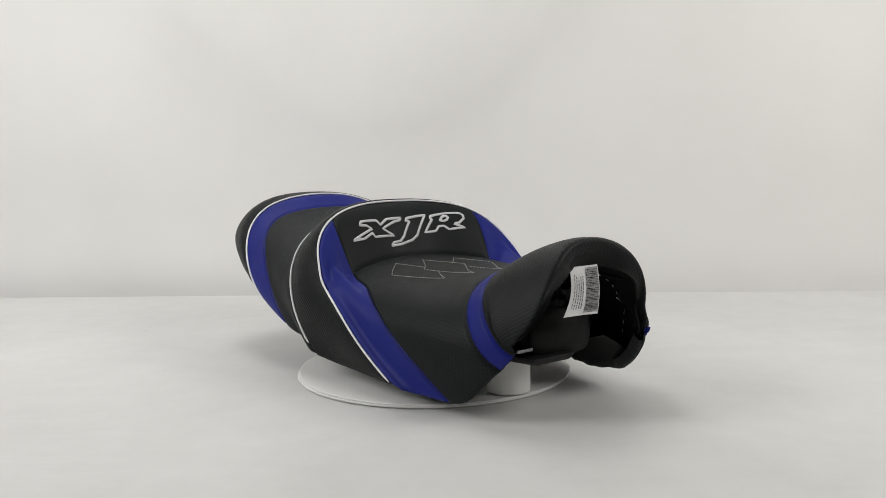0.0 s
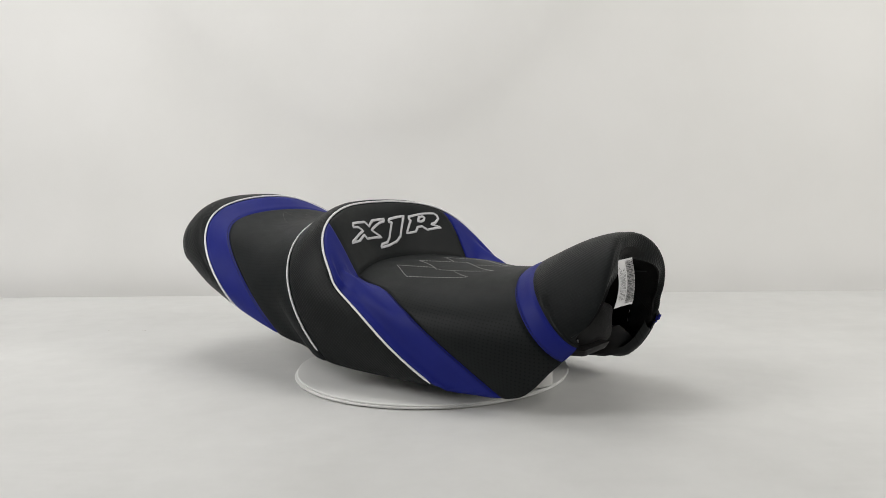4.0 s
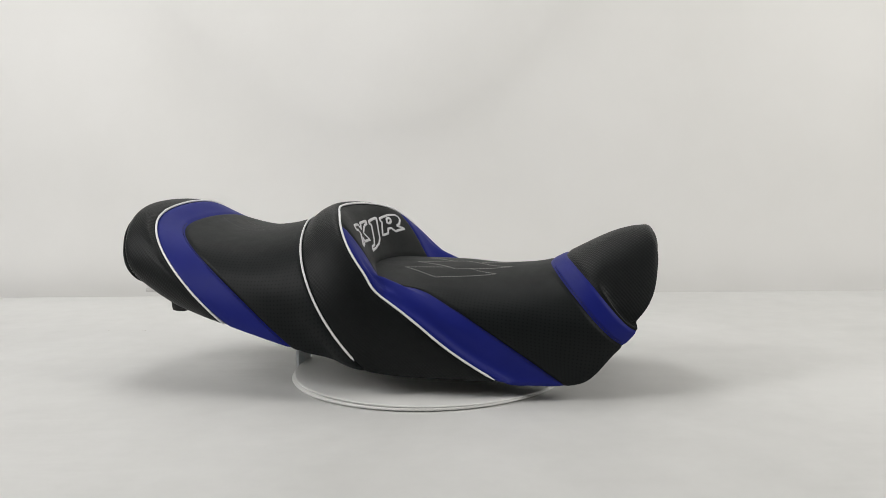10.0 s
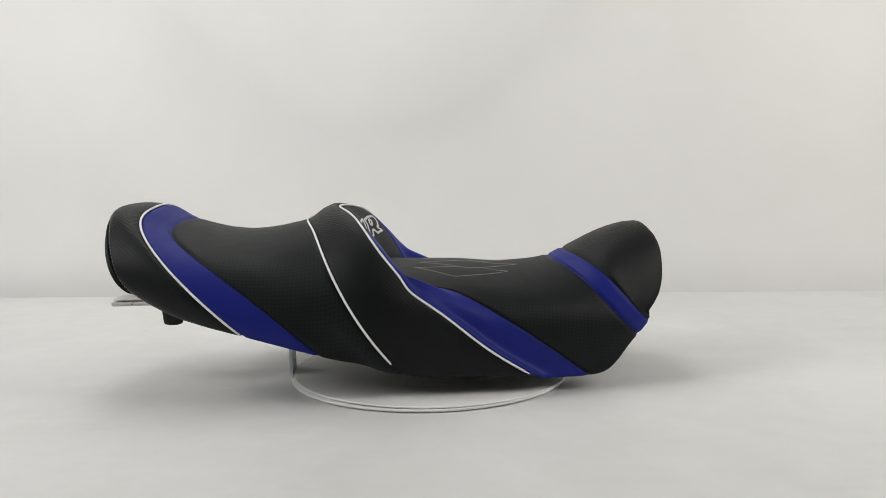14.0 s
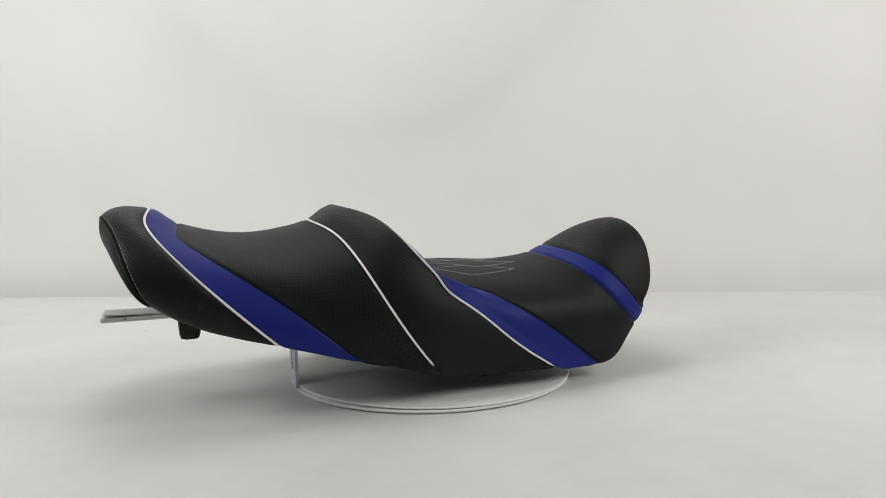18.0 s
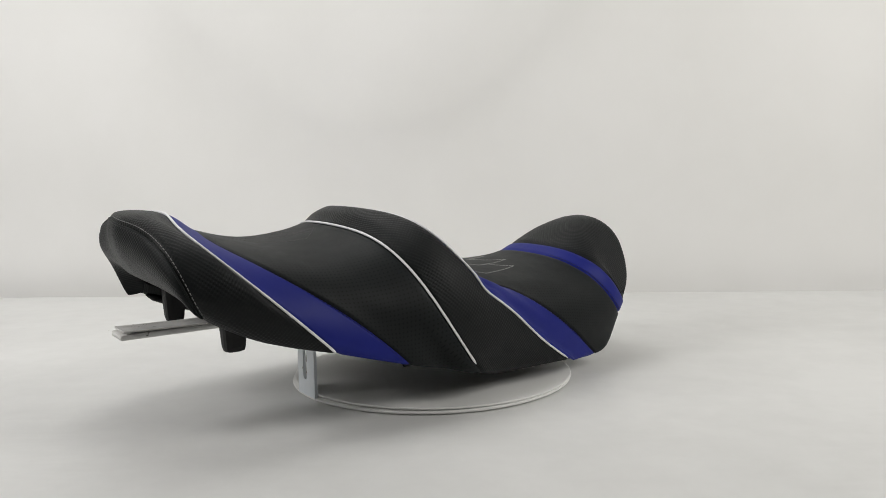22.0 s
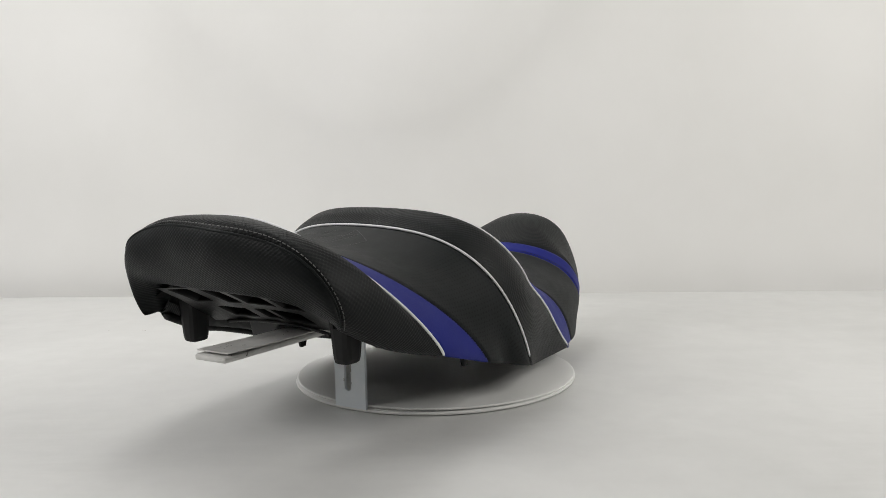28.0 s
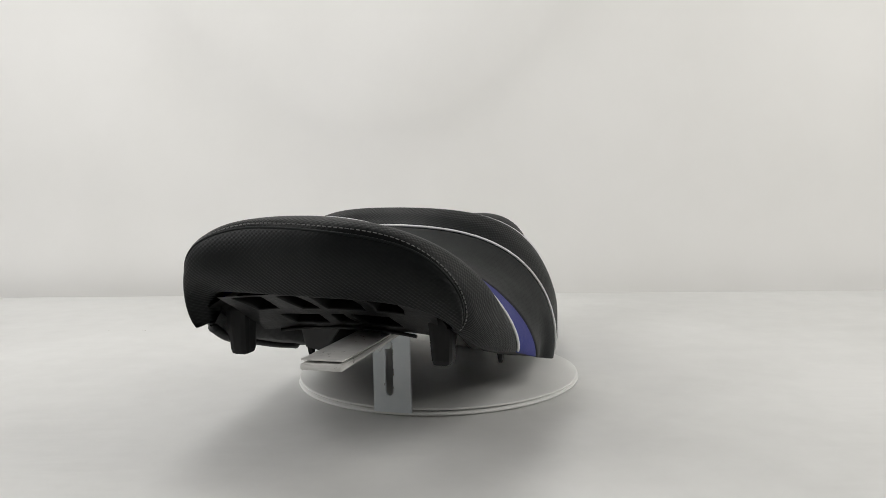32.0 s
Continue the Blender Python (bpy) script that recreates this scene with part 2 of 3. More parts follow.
station(0, -0.4095, 0.2674, 0.0377, 0.1078, -0.3357, 0.1393, 0.1562, -0.0422, 0.0412, 0.0463, 0.0056, -0.0155, 0.0218, -0.0173)  # tail_seam
station(0.045, -0.3756, 0.2707, -0.019, 0.1184, -0.2649, 0.1569, 0.1269, -0.0234, 0.0375, 0.0323, 0.0215, 0.0225, 0.0376, -0.0115)  # tail_crown
station(0.09, -0.3409, 0.2672, -0.0396, 0.1593, -0.2022, 0.1735, 0.1106, -0.0365, 0.0183, 0.0328, -0.0103, 0.0037, 0.0138, -0.0072)  # rear_piping
station(0.16, -0.308, 0.2466, -0.0532, 0.1866, -0.1091, 0.1811, 0.0839, -0.0823, 0.0203, 0.0768, 0.0344, -0.0371, 0.0023, -0.0026)  # rear_blue_edge
station(0.26, -0.2262, 0.2292, 0.0093, 0.1602, -0.0574, 0.1772, 0.0709, -0.0773, 0.0351, 0.1042, 0.0065, -0.0035, -0.0121, -0.0007)  # pillion_dip
station(0.36, -0.1365, 0.2436, 0.0248, 0.1728, -0.0072, 0.1843, 0.0586, -0.0962, 0.033, 0.1077, 0.0065, -0.0122, 0.0064, -0.0023)  # middle_piping
station(0.415, -0.1116, 0.2595, 0.0121, 0.1658, 0.0489, 0.168, 0.0483, -0.1085, 0.0702, 0.1355, 0.006, -0.0176, 0.0064, -0.0019)  # middle_ridge
station(0.47, -0.0915, 0.2603, 0.0391, 0.1762, 0.1595, 0.1644, 0.0463, -0.24, 0.0439, 0.1432, 0.0211, -0.0141, 0.0148, -0.0024)  # front_piping
station(0.51, -0.0655, 0.2375, 0.0375, 0.1839, 0.1955, 0.1633, 0.0471, -0.2235, 0.0165, 0.1277, 0.0014, -0.0046, -0.0107, -0.0035)  # backrest
station(0.55, -0.0394, 0.1797, 0.0415, 0.164, 0.2105, 0.1545, 0.0445, -0.2055, 0.0328, 0.1371, -0.0034, 0.0041, -0.0281, -0.0038)  # crease
station(0.64, 0.0775, 0.1765, -0.069, 0.1595, 0.2389, 0.1369, 0.0393, -0.1447, 0.0505, 0.1077, 0.0046, -0.008, -0.0039, -0.0026)  # flank_edge
station(0.74, 0.1401, 0.1738, -0.021, 0.1201, 0.2788, 0.1281, 0.0479, -0.1022, 0.0473, 0.1016, 0.0005, 0.0033, -0.0149, -0.0013)  # rider_dip
station(0.84, 0.2075, 0.1813, 0.0101, 0.1107, 0.3134, 0.1194, 0.0896, -0.0359, 0.0424, 0.0246, -0.0117, -0.0149, 0.0167, 0.0011)  # collar_rear
station(0.88, 0.2291, 0.1914, 0.0105, 0.1097, 0.3271, 0.1134, 0.1107, -0.0274, 0.0321, 0.0151, -0.0039, -0.0094, 0.0157, 0.0005)  # collar_front
station(0.915, 0.2934, 0.2216, -0.0102, 0.074, 0.323, 0.1085, 0.1125, -0.04, 0.0292, 0.0196, -0.0061, -0.0041, 0.0086, 0.0011)  # nose_rise
station(0.95, 0.3368, 0.2292, 0., 0.0956, 0.317, 0.1065, 0.113, 0.038, -0.019, 0.03, 0.0066, -0.0071, -0.002, 0.0003)  # nose_bulge
station(1.0, 0.3319, 0.1968, 0.05, 0.0844, 0.313, 0.105, 0.111, 0.016, -0.03, 0.0518, -0.0092, 0.0055, -0.0269, -0.0013)  # nose_lip

KNOT, RIB, CREASE = np.array(STATION_U), np.array(STATION_ROWS), STATION_U.index(0.55)
TURN, SHIFT = radians(9.7), (-0.04891, 0.00441)
STAND_TURN, STAND_SHIFT = radians(11.2), (-0.04756, -0.00348)


def place(p):
    """From the seat's own axes to those of the turntable."""
    p = np.asarray(p, dtype=float)
    c, s = math.cos(TURN), math.sin(TURN)
    return np.stack([c * p[..., 0] - s * p[..., 1] + SHIFT[0], s * p[..., 0] + c * p[..., 1] + SHIFT[1], p[..., 2]], -1)


def stand(x, y, z):
    """From the support's own axes to those of the turntable."""
    c, s = math.cos(STAND_TURN), math.sin(STAND_TURN)
    return (c * x - s * y + STAND_SHIFT[0], s * x + c * y + STAND_SHIFT[1], z)


# below the backrest the flank runs straight from the front piping to the flank seam
FLANK, SEAM = RIB.copy(), STATION_U.index(0.64)
for row in (SEAM - 2, SEAM - 1):
    part_way = (KNOT[row] - KNOT[SEAM - 3]) / (KNOT[SEAM] - KNOT[SEAM - 3])
    FLANK[row] = 0.2 * RIB[row] + 0.8 * (RIB[SEAM - 3] * (1 - part_way) + RIB[SEAM] * part_way)


def rib(u, kink=True, table=RIB):
    """The rib's numbers at u, by cubic pieces that may kink on top at the crease."""
    h = np.diff(KNOT)
    sl = np.diff(table, axis=0) / h[:, None]
    m = np.empty_like(table)
    m[0], m[-1] = sl[0], sl[-1]
    m[1:-1] = (sl[:-1] * h[1:, None] + sl[1:] * h[:-1, None]) / (h[1:] + h[:-1])[:, None]
    left, right = m.copy(), m.copy()
    if kink:
        left[CREASE, :4], right[CREASE, :4] = sl[CREASE - 1, :4], sl[CREASE, :4]
    k = np.clip(np.searchsorted(KNOT, u, side="right") - 1, 0, len(KNOT) - 2)
    t, H = ((u - KNOT[k]) / h[k])[..., None], h[k][..., None]
    return (2 * t**3 - 3 * t**2 + 1) * table[k] + (t**3 - 2 * t**2 + t) * H * right[k] + (-2 * t**3 + 3 * t**2) * table[k + 1] + (t**3 - t**2) * H * left[k + 1]


# how the near flank differs from the far one, along the seat: shift in x, y and z, in millimetres
NEAR_U = np.array([0.4, 0.47, 0.52, 0.6, 0.7, 0.8, 0.88, 0.96, 1.02])
NEAR = 0.001 * np.array([(0, 0, 0), (0.0, 3.4, 0.0), (-2.0, 8.0, -4.0), (-2.6, 6.8, -3.4), (-5.3, 4.1, -1.5), (-5.7, 5.4, 0.8), (-0.7, 8.0, -7.0), (7.0, -2.5, 4.0), (0, 0, 0)])


def eased(u, knots, values):
    """Values between knots, with slopes that run smoothly through them."""
    m = np.gradient(values, knots, axis=0)
    k = np.clip(np.searchsorted(knots, u, side="right") - 1, 0, len(knots) - 2)
    h = (knots[k + 1] - knots[k])[..., None]
    t = np.clip((u - knots[k])[..., None] / h, 0, 1)
    return (2 * t**3 - 3 * t**2 + 1) * values[k] + (t**3 - 2 * t**2 + t) * h * m[k] + (3 * t**2 - 2 * t**3) * values[k + 1] + (t**3 - t**2) * h * m[k + 1]


def skin(u, v):
    """Points of the seat's cover: u from tail to nose, v from one lower edge (-1) over the top (0) to the other (1)."""
    u, v = np.broadcast_arrays(np.asarray(u, float), np.asarray(v, float))
    q, soft = rib(np.clip(u, 0, 1)), np.clip((np.abs(v) - 0.38) / 0.16, 0, 1)[..., None]
    q = q + (rib(np.clip(u, 0, 1), False, FLANK) - q) * soft**2 * (3 - 2 * soft)
    xt, zt, dx1, a, xb, yb, zb, dx2, bul, dz2, mx, my, mz, yc = [q[..., i] for i in range(14)]
    w = np.clip(np.abs(v), 0, 1)
    b0, b1, b2, b3, m = (1 - w) ** 3, 3 * w * (1 - w) ** 2, 3 * w * w * (1 - w), w**3, 6 * w * w * (1 - w) ** 2
    ease = 1 - np.exp(-((w / 0.15) ** 2))
    x = b0 * xt + b1 * (xt + dx1 * ease) + b2 * (xb + dx2) + b3 * xb + m * mx
    y = b1 * a + b2 * (yb + bul) + b3 * yb + m * my
    z = (b0 + b1) * zt + b2 * (zb + dz2) + b3 * zb + m * mz
    # the padding rounds over into the tail seam
    k = np.clip(1 - u / (0.022 - 0.012 * w), 0, 1) ** 2
    y, z = y - 0.004 * k * w, z - 0.0045 * k * (1 - w**3)
    # the tail is fuller on one side than on the other
    x = x + np.clip(1 - u / 0.08, 0, 1) ** 2 * (0.016 * np.exp(-(((v + 0.05) / 0.24) ** 2)) - 0.011 * np.exp(-(((v + 0.5) / 0.2) ** 2)))
    y = y + np.where(v < 0, 0.009, 0.0) * np.clip(1 - u / 0.1, 0, 1) ** 1.5 * np.sin(math.pi * w**0.8)
    # the tail seam sags between the crown and the corners
    k = np.clip(1 - u / 0.05, 0, 1) ** 2 * np.clip((v + 1) / 0.5, 0, 1)
    x = x + k * (-0.0018 - 0.0012 * v + 0.0015 * v**2 - 0.0007 * v**3 + 0.0005 * v**4 - 0.0025 * v**5)
    z = z + k * (-0.0018 - 0.0091 * v + 0.0133 * v**2 + 0.0044 * v**3 - 0.0011 * v**4)
    z = z - 0.003 * k * np.exp(-(((v - 0.2) / 0.2) ** 2))
    x = x - 0.0045 * np.clip(4 * (u / 0.05) * (1 - u / 0.05), 0, 1) * np.clip(w / 0.3, 0, 1) * (v > 0)
    shift = k * (-0.0043 + 0.0017 * v - 0.0079 * v**2 + 0.0129 * v**3)
    # the far lip of the nose stays full down to its corner
    y = y + np.where(v < 0, 0.008, 0.0) * np.clip((u - 0.885) / 0.03, 0, 1) * np.exp(-(((w - 0.9) / 0.075) ** 2))
    k = np.where(v < 0, 1.0, 0.0) * np.clip((u - 0.88) / 0.04, 0, 1) * np.clip((w - 0.8) / 0.2, 0, 1) ** 1.3
    x, y, z = x + 0.002 * k, y - 0.001 * k, z - 0.012 * k
    y = y - np.where(v < 0, 0.0065, 0.0) * np.exp(-(((u - 0.865) / 0.03) ** 2)) * np.clip((w - 0.85) / 0.15, 0, 1)
    # below the backrest's corners the cover is drawn in behind the piping, which kinks there
    x = x - 0.013 * np.exp(-(((w - 0.55) / 0.1) ** 2)) * np.exp(-(((u - 0.525) / 0.03) ** 2))
    x = x + np.exp(-(((u - 0.475) / 0.035) ** 2)) * (0.004 * np.exp(-(((w - 0.82) / 0.07) ** 2)) - 0.006 * np.exp(-(((w - 0.7) / 0.05) ** 2)))
    k = np.clip((w - 0.45) / 0.5, 0, 1)
    own = eased(u, NEAR_U, NEAR) * (k * k * (3 - 2 * k) * (v > 0) * (u > 0.4))[..., None]
    return np.stack([x, yc - np.sign(v) * y + shift, z], -1) + own


def normal(u, v):
    e = 0.002
    n = np.cross(skin(u + e, v) - skin(u - e, v), skin(u, v + e) - skin(u, v - e))
    n = n / (np.linalg.norm(n, axis=-1, keepdims=True) + 1e-12)
    return -n


def arc(p, axis):
    d = np.linalg.norm(np.diff(p, axis=axis), axis=-1)
    pad = [(0, 0), (0, 0)]
    pad[axis] = (1, 0)
    return np.cumsum(np.pad(d, pad), axis=axis)


def dense(n, power=0.6):
    """Steps from 0 to 1, closer together near both ends."""
    t = np.linspace(-1, 1, n)
    return 0.5 + 0.5 * np.sign(t) * np.abs(t) ** power


def flatten(p, q, rounds=450):
    """Lays a sewn grid of points out flat, keeping its threads' lengths; q is a first guess."""
    steps = [(1, 0), (0, 1), (1, 1), (1, -1)]
    n, m = p.shape[:2]

    def pair(a, di, dj):
        if dj >= 0:
            return a[: n - di, : m - dj], a[di:, dj:]
        return a[: n - di, 1:], a[di:, :-1]

    want = [np.linalg.norm(np.subtract(*pair(p, *st)), axis=-1) for st in steps]
    for _ in range(rounds):
        move, count = np.zeros_like(q), np.zeros((n, m, 1))
        for st, length in zip(steps, want):
            a, b = pair(q, *st)
            d = b - a
            now = np.linalg.norm(d, axis=-1) + 1e-9
            c = d * (0.5 * (1 - length / now))[..., None]
            ma, mb = pair(move, *st)
            ca, cb = pair(count, *st)
            ma += c
            mb -= c
            ca += 1
            cb += 1
        q = q + move / count * 1.4
    return q


def panel(name, low, high, v, material, parent, label, rows=24, sides="uu", groove=0.0022, width=0.0032, hem=(True, True)):
    """One sewn panel between the seams low(v) and high(v); its seams sink in, its lower hems turn under."""
    v = np.asarray(v)
    lim = 0.93 if name in ("nose_cover", "front_band") else 0.997
    t = dense(rows)[:, None]
    lo, hi = low(np.abs(v))[None], high(np.abs(v))[None]
    u = lo + (hi - lo) * t
    vv = np.broadcast_to(v[None], u.shape)
    p, n = skin(u, vv), normal(np.clip(u, 0.003, 0.997), np.clip(vv, -lim, lim))
    su, sv = arc(p, 0), arc(p, 1)
    mid = np.argmin(np.abs(v))
    across = np.concatenate([np.zeros((rows, 1)), np.cumsum(np.linalg.norm(np.diff(p[..., 1:], axis=1), axis=-1), 1)], 1)
    uvs = flatten(p, np.stack([p[..., 0] + 0.5, across - across[:, mid : mid + 1]], -1), 1500 if name == "nose_cover" else 450)
    d = np.full(u.shape, 1.0)
    if sides[0] == "u":
        d = np.minimum(d, su)
    if sides[1] == "u":
        d = np.minimum(d, su[-1:] - su)
    if "v" in sides:
        d = np.minimum(d, np.minimum(sv, sv[:, -1:] - sv))
    p = p - n * (groove * np.exp(-((d / width) ** 2)))[..., None]
    if name == "blue_flank" and v[0] > 0:
        fold = skin(np.interp(np.linspace(0, 1, 60), FOLD_T, FOLD_U), np.interp(np.linspace(0, 1, 60), FOLD_T, FOLD_V))
        away = np.linalg.norm(p[:, :, None] - fold[None, None], axis=-1).min(-1)
        p = p - n * (0.0028 * np.exp(-((away / 0.006) ** 2)))[..., None]
    # lower hems
    def tuck(edge, sign):
        cols = []
        for k, (inn, up) in enumerate(((0.0015, -0.0008), (0.005, 0.0), (0.01, 0.005), (0.017, 0.014))):
            c = edge.copy()
            c[:, 1] += sign * inn
            c[:, 2] += up
            cols.append(c[:, None])
        return cols
    if hem[0] and v[0] <= -0.999:
        c = tuck(p[:, 0], -1)
        p = np.concatenate(c[::-1] + [p], 1)
        uvs = np.concatenate([uvs[:, :1]] * 4 + [uvs], 1)
    if hem[1] and v[-1] >= 0.999:
        c = tuck(p[:, -1], 1)
        p = np.concatenate([p] + c, 1)
        uvs = np.concatenate([uvs] + [uvs[:, -1:]] * 4, 1)
    return link_mesh(name, place(p).reshape(-1, 3), grid_faces(p.shape[0], p.shape[1], True), material, parent, label, uvs.reshape(-1, 2))


def ribbon(paths, width, height, closed=False):
    """Flat raised strips along paths on the seat's cover, given as (u, v) pairs."""
    verts, faces = [], []
    for path in paths:
        uv = np.asarray(path, float)
        p, n = skin(uv[:, 0], uv[:, 1]), normal(uv[:, 0], uv[:, 1])
        if closed:
            t = np.roll(p, -1, 0) - np.roll(p, 1, 0)
        else:
            t = np.gradient(p, axis=0)
        t /= np.linalg.norm(t, axis=1, keepdims=True) + 1e-12
        s = np.cross(n, t)
        s /= np.linalg.norm(s, axis=1, keepdims=True) + 1e-12
        base, k = len(verts), len(p)
        ring = [p - s * width / 2 - n * 0.0005, p - s * width * 0.3 + n * height, p + s * width * 0.3 + n * height, p + s * width / 2 - n * 0.0005]
        verts.extend(place(np.stack(ring, 1).reshape(-1, 3)))
        last = k if closed else k - 1
        for i in range(last):
            j = (i + 1) % k
            for c in range(3):
                faces.append((base + 4 * i + c, base + 4 * i + c + 1, base + 4 * j + c + 1, base + 4 * j + c))
        if not closed:
            faces.append((base, base + 3, base + 2, base + 1))
            e = base + 4 * (k - 1)
            faces.append((e, e + 1, e + 2, e + 3))
    return verts, faces


def straight(corners, per=8, closed=True):
    """(u, v) points along a polygon's sides."""
    out, k = [], len(corners)
    for i in range(k if closed else k - 1):
        a, b = np.array(corners[i]), np.array(corners[(i + 1) % k])
        out.extend(a + (b - a) * t for t in np.linspace(0, 1, per, endpoint=False))
    if not closed:
        out.append(np.array(corners[-1]))
    return out


def dashes(path, length=0.0032, gap=0.0016):
    """Cuts a (u, v) path into stitches."""
    uv = np.asarray(path, float)
    s = np.concatenate([[0], np.cumsum(np.linalg.norm(np.diff(skin(uv[:, 0], uv[:, 1]), axis=0), axis=1))])
    out, at = [], 0.0
    while at + length < s[-1]:
        ts = np.linspace(at, at + length, 3)
        out.append(np.stack([np.interp(ts, s, uv[:, 0]), np.interp(ts, s, uv[:, 1])], 1))
        at += length + gap
    return out


def tube(points, radius, sides=8, taper=True):
    """A round cord along points."""
    p = np.asarray(points, float)
    t = np.gradient(p, axis=0)
    t /= np.linalg.norm(t, axis=1, keepdims=True)
    ref = np.array([0.13, 0.9, 0.4])
    a = np.cross(t, ref)
    a /= np.linalg.norm(a, axis=1, keepdims=True)
    b = np.cross(t, a)
    k = len(p)
    r = np.full(k, radius)
    if taper:
        r[0] = r[-1] = radius * 0.3
    ang = np.linspace(0, 2 * math.pi, sides, endpoint=False)
    ring = p[:, None] + r[:, None, None] * (np.cos(ang)[None, :, None] * a[:, None] + np.sin(ang)[None, :, None] * b[:, None])
    faces = []
    for i in range(k - 1):
        for c in range(sides):
            d = (c + 1) % sides
            faces.append((i * sides + c, i * sides + d, (i + 1) * sides + d, (i + 1) * sides + c))
    faces.append(tuple(range(sides)))
    faces.append(tuple((k - 1) * sides + c for c in range(sides)[::-1]))
    return ring.reshape(-1, 3), faces


# the fold in the blue flank, from the backrest's corner to the piping
FOLD_T, FOLD_U, FOLD_V = [0, 0.5, 0.85, 1], [0.5445, 0.516, 0.487, 0.47], [0.44, 0.62, 0.695, 0.725]


def const(x):
    return lambda v: np.full(np.shape(v), x)


SPLIT = 0.335  # where the backrest panel ends and the blue flank begins


def flank(v):
    """The front seam of the blue flank, below the backrest's corner."""
    return np.interp(v, [SPLIT, 0.38, 0.42, 0.46, 0.52, 0.6, 0.75, 0.88, 1.0], [0.55, 0.586, 0.62, 0.635, 0.646, 0.654, 0.656, 0.654, 0.648])


def rider_start(v):
    return np.where(v < SPLIT, 0.55, flank(v))


def build_seat():
    seat = new("motorcycle_seat")
    tagged(seat, "black and blue two-up motorcycle seat with white piping", "motorcycle seat")
    full = np.concatenate([np.linspace(-1, -0.3, 40, endpoint=False), np.linspace(-0.3, 0.3, 31), np.linspace(1, 0.3, 40, endpoint=False)[::-1]])
    panel("tail_cover", const(0.0), const(0.09), full, M_WOVEN, seat, "black vinyl embossed with a woven pattern", 30, width=0.004, groove=0.0015)
    panel("rear_band", const(0.09), const(0.16), full, M_BLUE, seat, "royal blue leatherette band", 20)
    panel("pillion_cover", const(0.16), const(0.36), full, M_HOLED, seat, "matt black perforated leatherette", 36)
    panel("middle_band", const(0.36), const(0.47), full, M_WOVEN, seat, "black vinyl embossed with a woven pattern", 26)
    inner = np.linspace(-SPLIT, SPLIT, 41)
    panel("backrest_cover", const(0.47), const(0.55), inner, M_SMOOTH, seat, "matt black leatherette lumbar panel", 26, "uuv")
    outer = SPLIT + (1 - SPLIT) * dense(80, 0.8)
    panel("blue_flank", const(0.47), flank, outer, M_BLUE, seat, "royal blue leatherette flank", 40, "uuv")
    panel("blue_flank", const(0.47), flank, -outer[::-1], M_BLUE, seat, "royal blue leatherette flank", 40, "uuv")
    knots = np.unique(np.round(np.concatenate([full, [SPLIT, -SPLIT, 0.37, -0.37, 0.41, -0.41]]), 5))
    panel("rider_cover", rider_start, const(0.84), knots, M_HOLED, seat, "matt black perforated leatherette", 44)
    panel("front_band", const(0.84), const(0.88), full, M_BLUE, seat, "royal blue leatherette band", 16, hem=(False, False))
    panel("nose_cover", const(0.88), const(1.0), full, M_WOVEN, seat, "black vinyl embossed with a woven pattern", 40, "u-", hem=(False, False))
    # piping cords
    for u, end in ((0.09, 0.99), (0.36, 0.958), (0.47, 0.995)):
        vs = np.linspace(-end, end, 161)
        us = np.full(vs.shape, u)
        v_, f_ = tube(place(skin(us, vs) + normal(us, vs) * 0.0002), 0.0015)
        link_mesh("piping", v_, f_, M_PIPING, seat, "white piping cord")
    build_tail(seat)
    build_pan(seat)
    build_details(seat)
    return seat


def tail_face(w, v):
    """The padded rear face, from the tail seam (w 0) to its lower edge (w 1)."""
    a = skin(np.zeros_like(v), v)
    s = np.sin(np.clip(v, -1, 1) * math.pi / 2)
    drop = np.where(v > 0, 0.0292 * np.abs(s) ** 4, 0.006 * np.abs(s) ** 4 + 0.028 * np.abs(s) ** 14)
    b = np.stack([-0.3713 + 0.0283 * np.abs(s) ** 3 + 0.0025 * s, -0.0173 - np.where(v > 0, 0.1434, 0.139) * s, 0.1943 - drop - 0.004 * s], -1)
    # at both corners the lower edge runs out into the end of the seam
    for side in (-1.0, 1.0):
        end = skin(np.array(0.0), np.array(side))
        base = np.array([-0.3713 + 0.0283 + 0.0025 * side, -0.0173 - (0.1434 if side > 0 else 0.139) * side, 0.1943 - (0.0292 if side > 0 else 0.034) - 0.004 * side])
        b = b + (end - base) * (np.clip(side * s, 0, 1) ** 12)[..., None]
    p = a + (b - a) * w[..., None]
    puff = np.sin(math.pi * w**0.85)
    bulge = puff * (0.0098 + 0.0005 * v + 0.0026 * v**2 - 0.0079 * v**3 - 0.0039 * v**4)
    p[..., 0] -= bulge
    p[..., 1] -= puff * s * np.abs(s) * np.where(v > 0, 0.005, 0.0036)
    p[..., 2] -= 0.25 * bulge * w
    return p


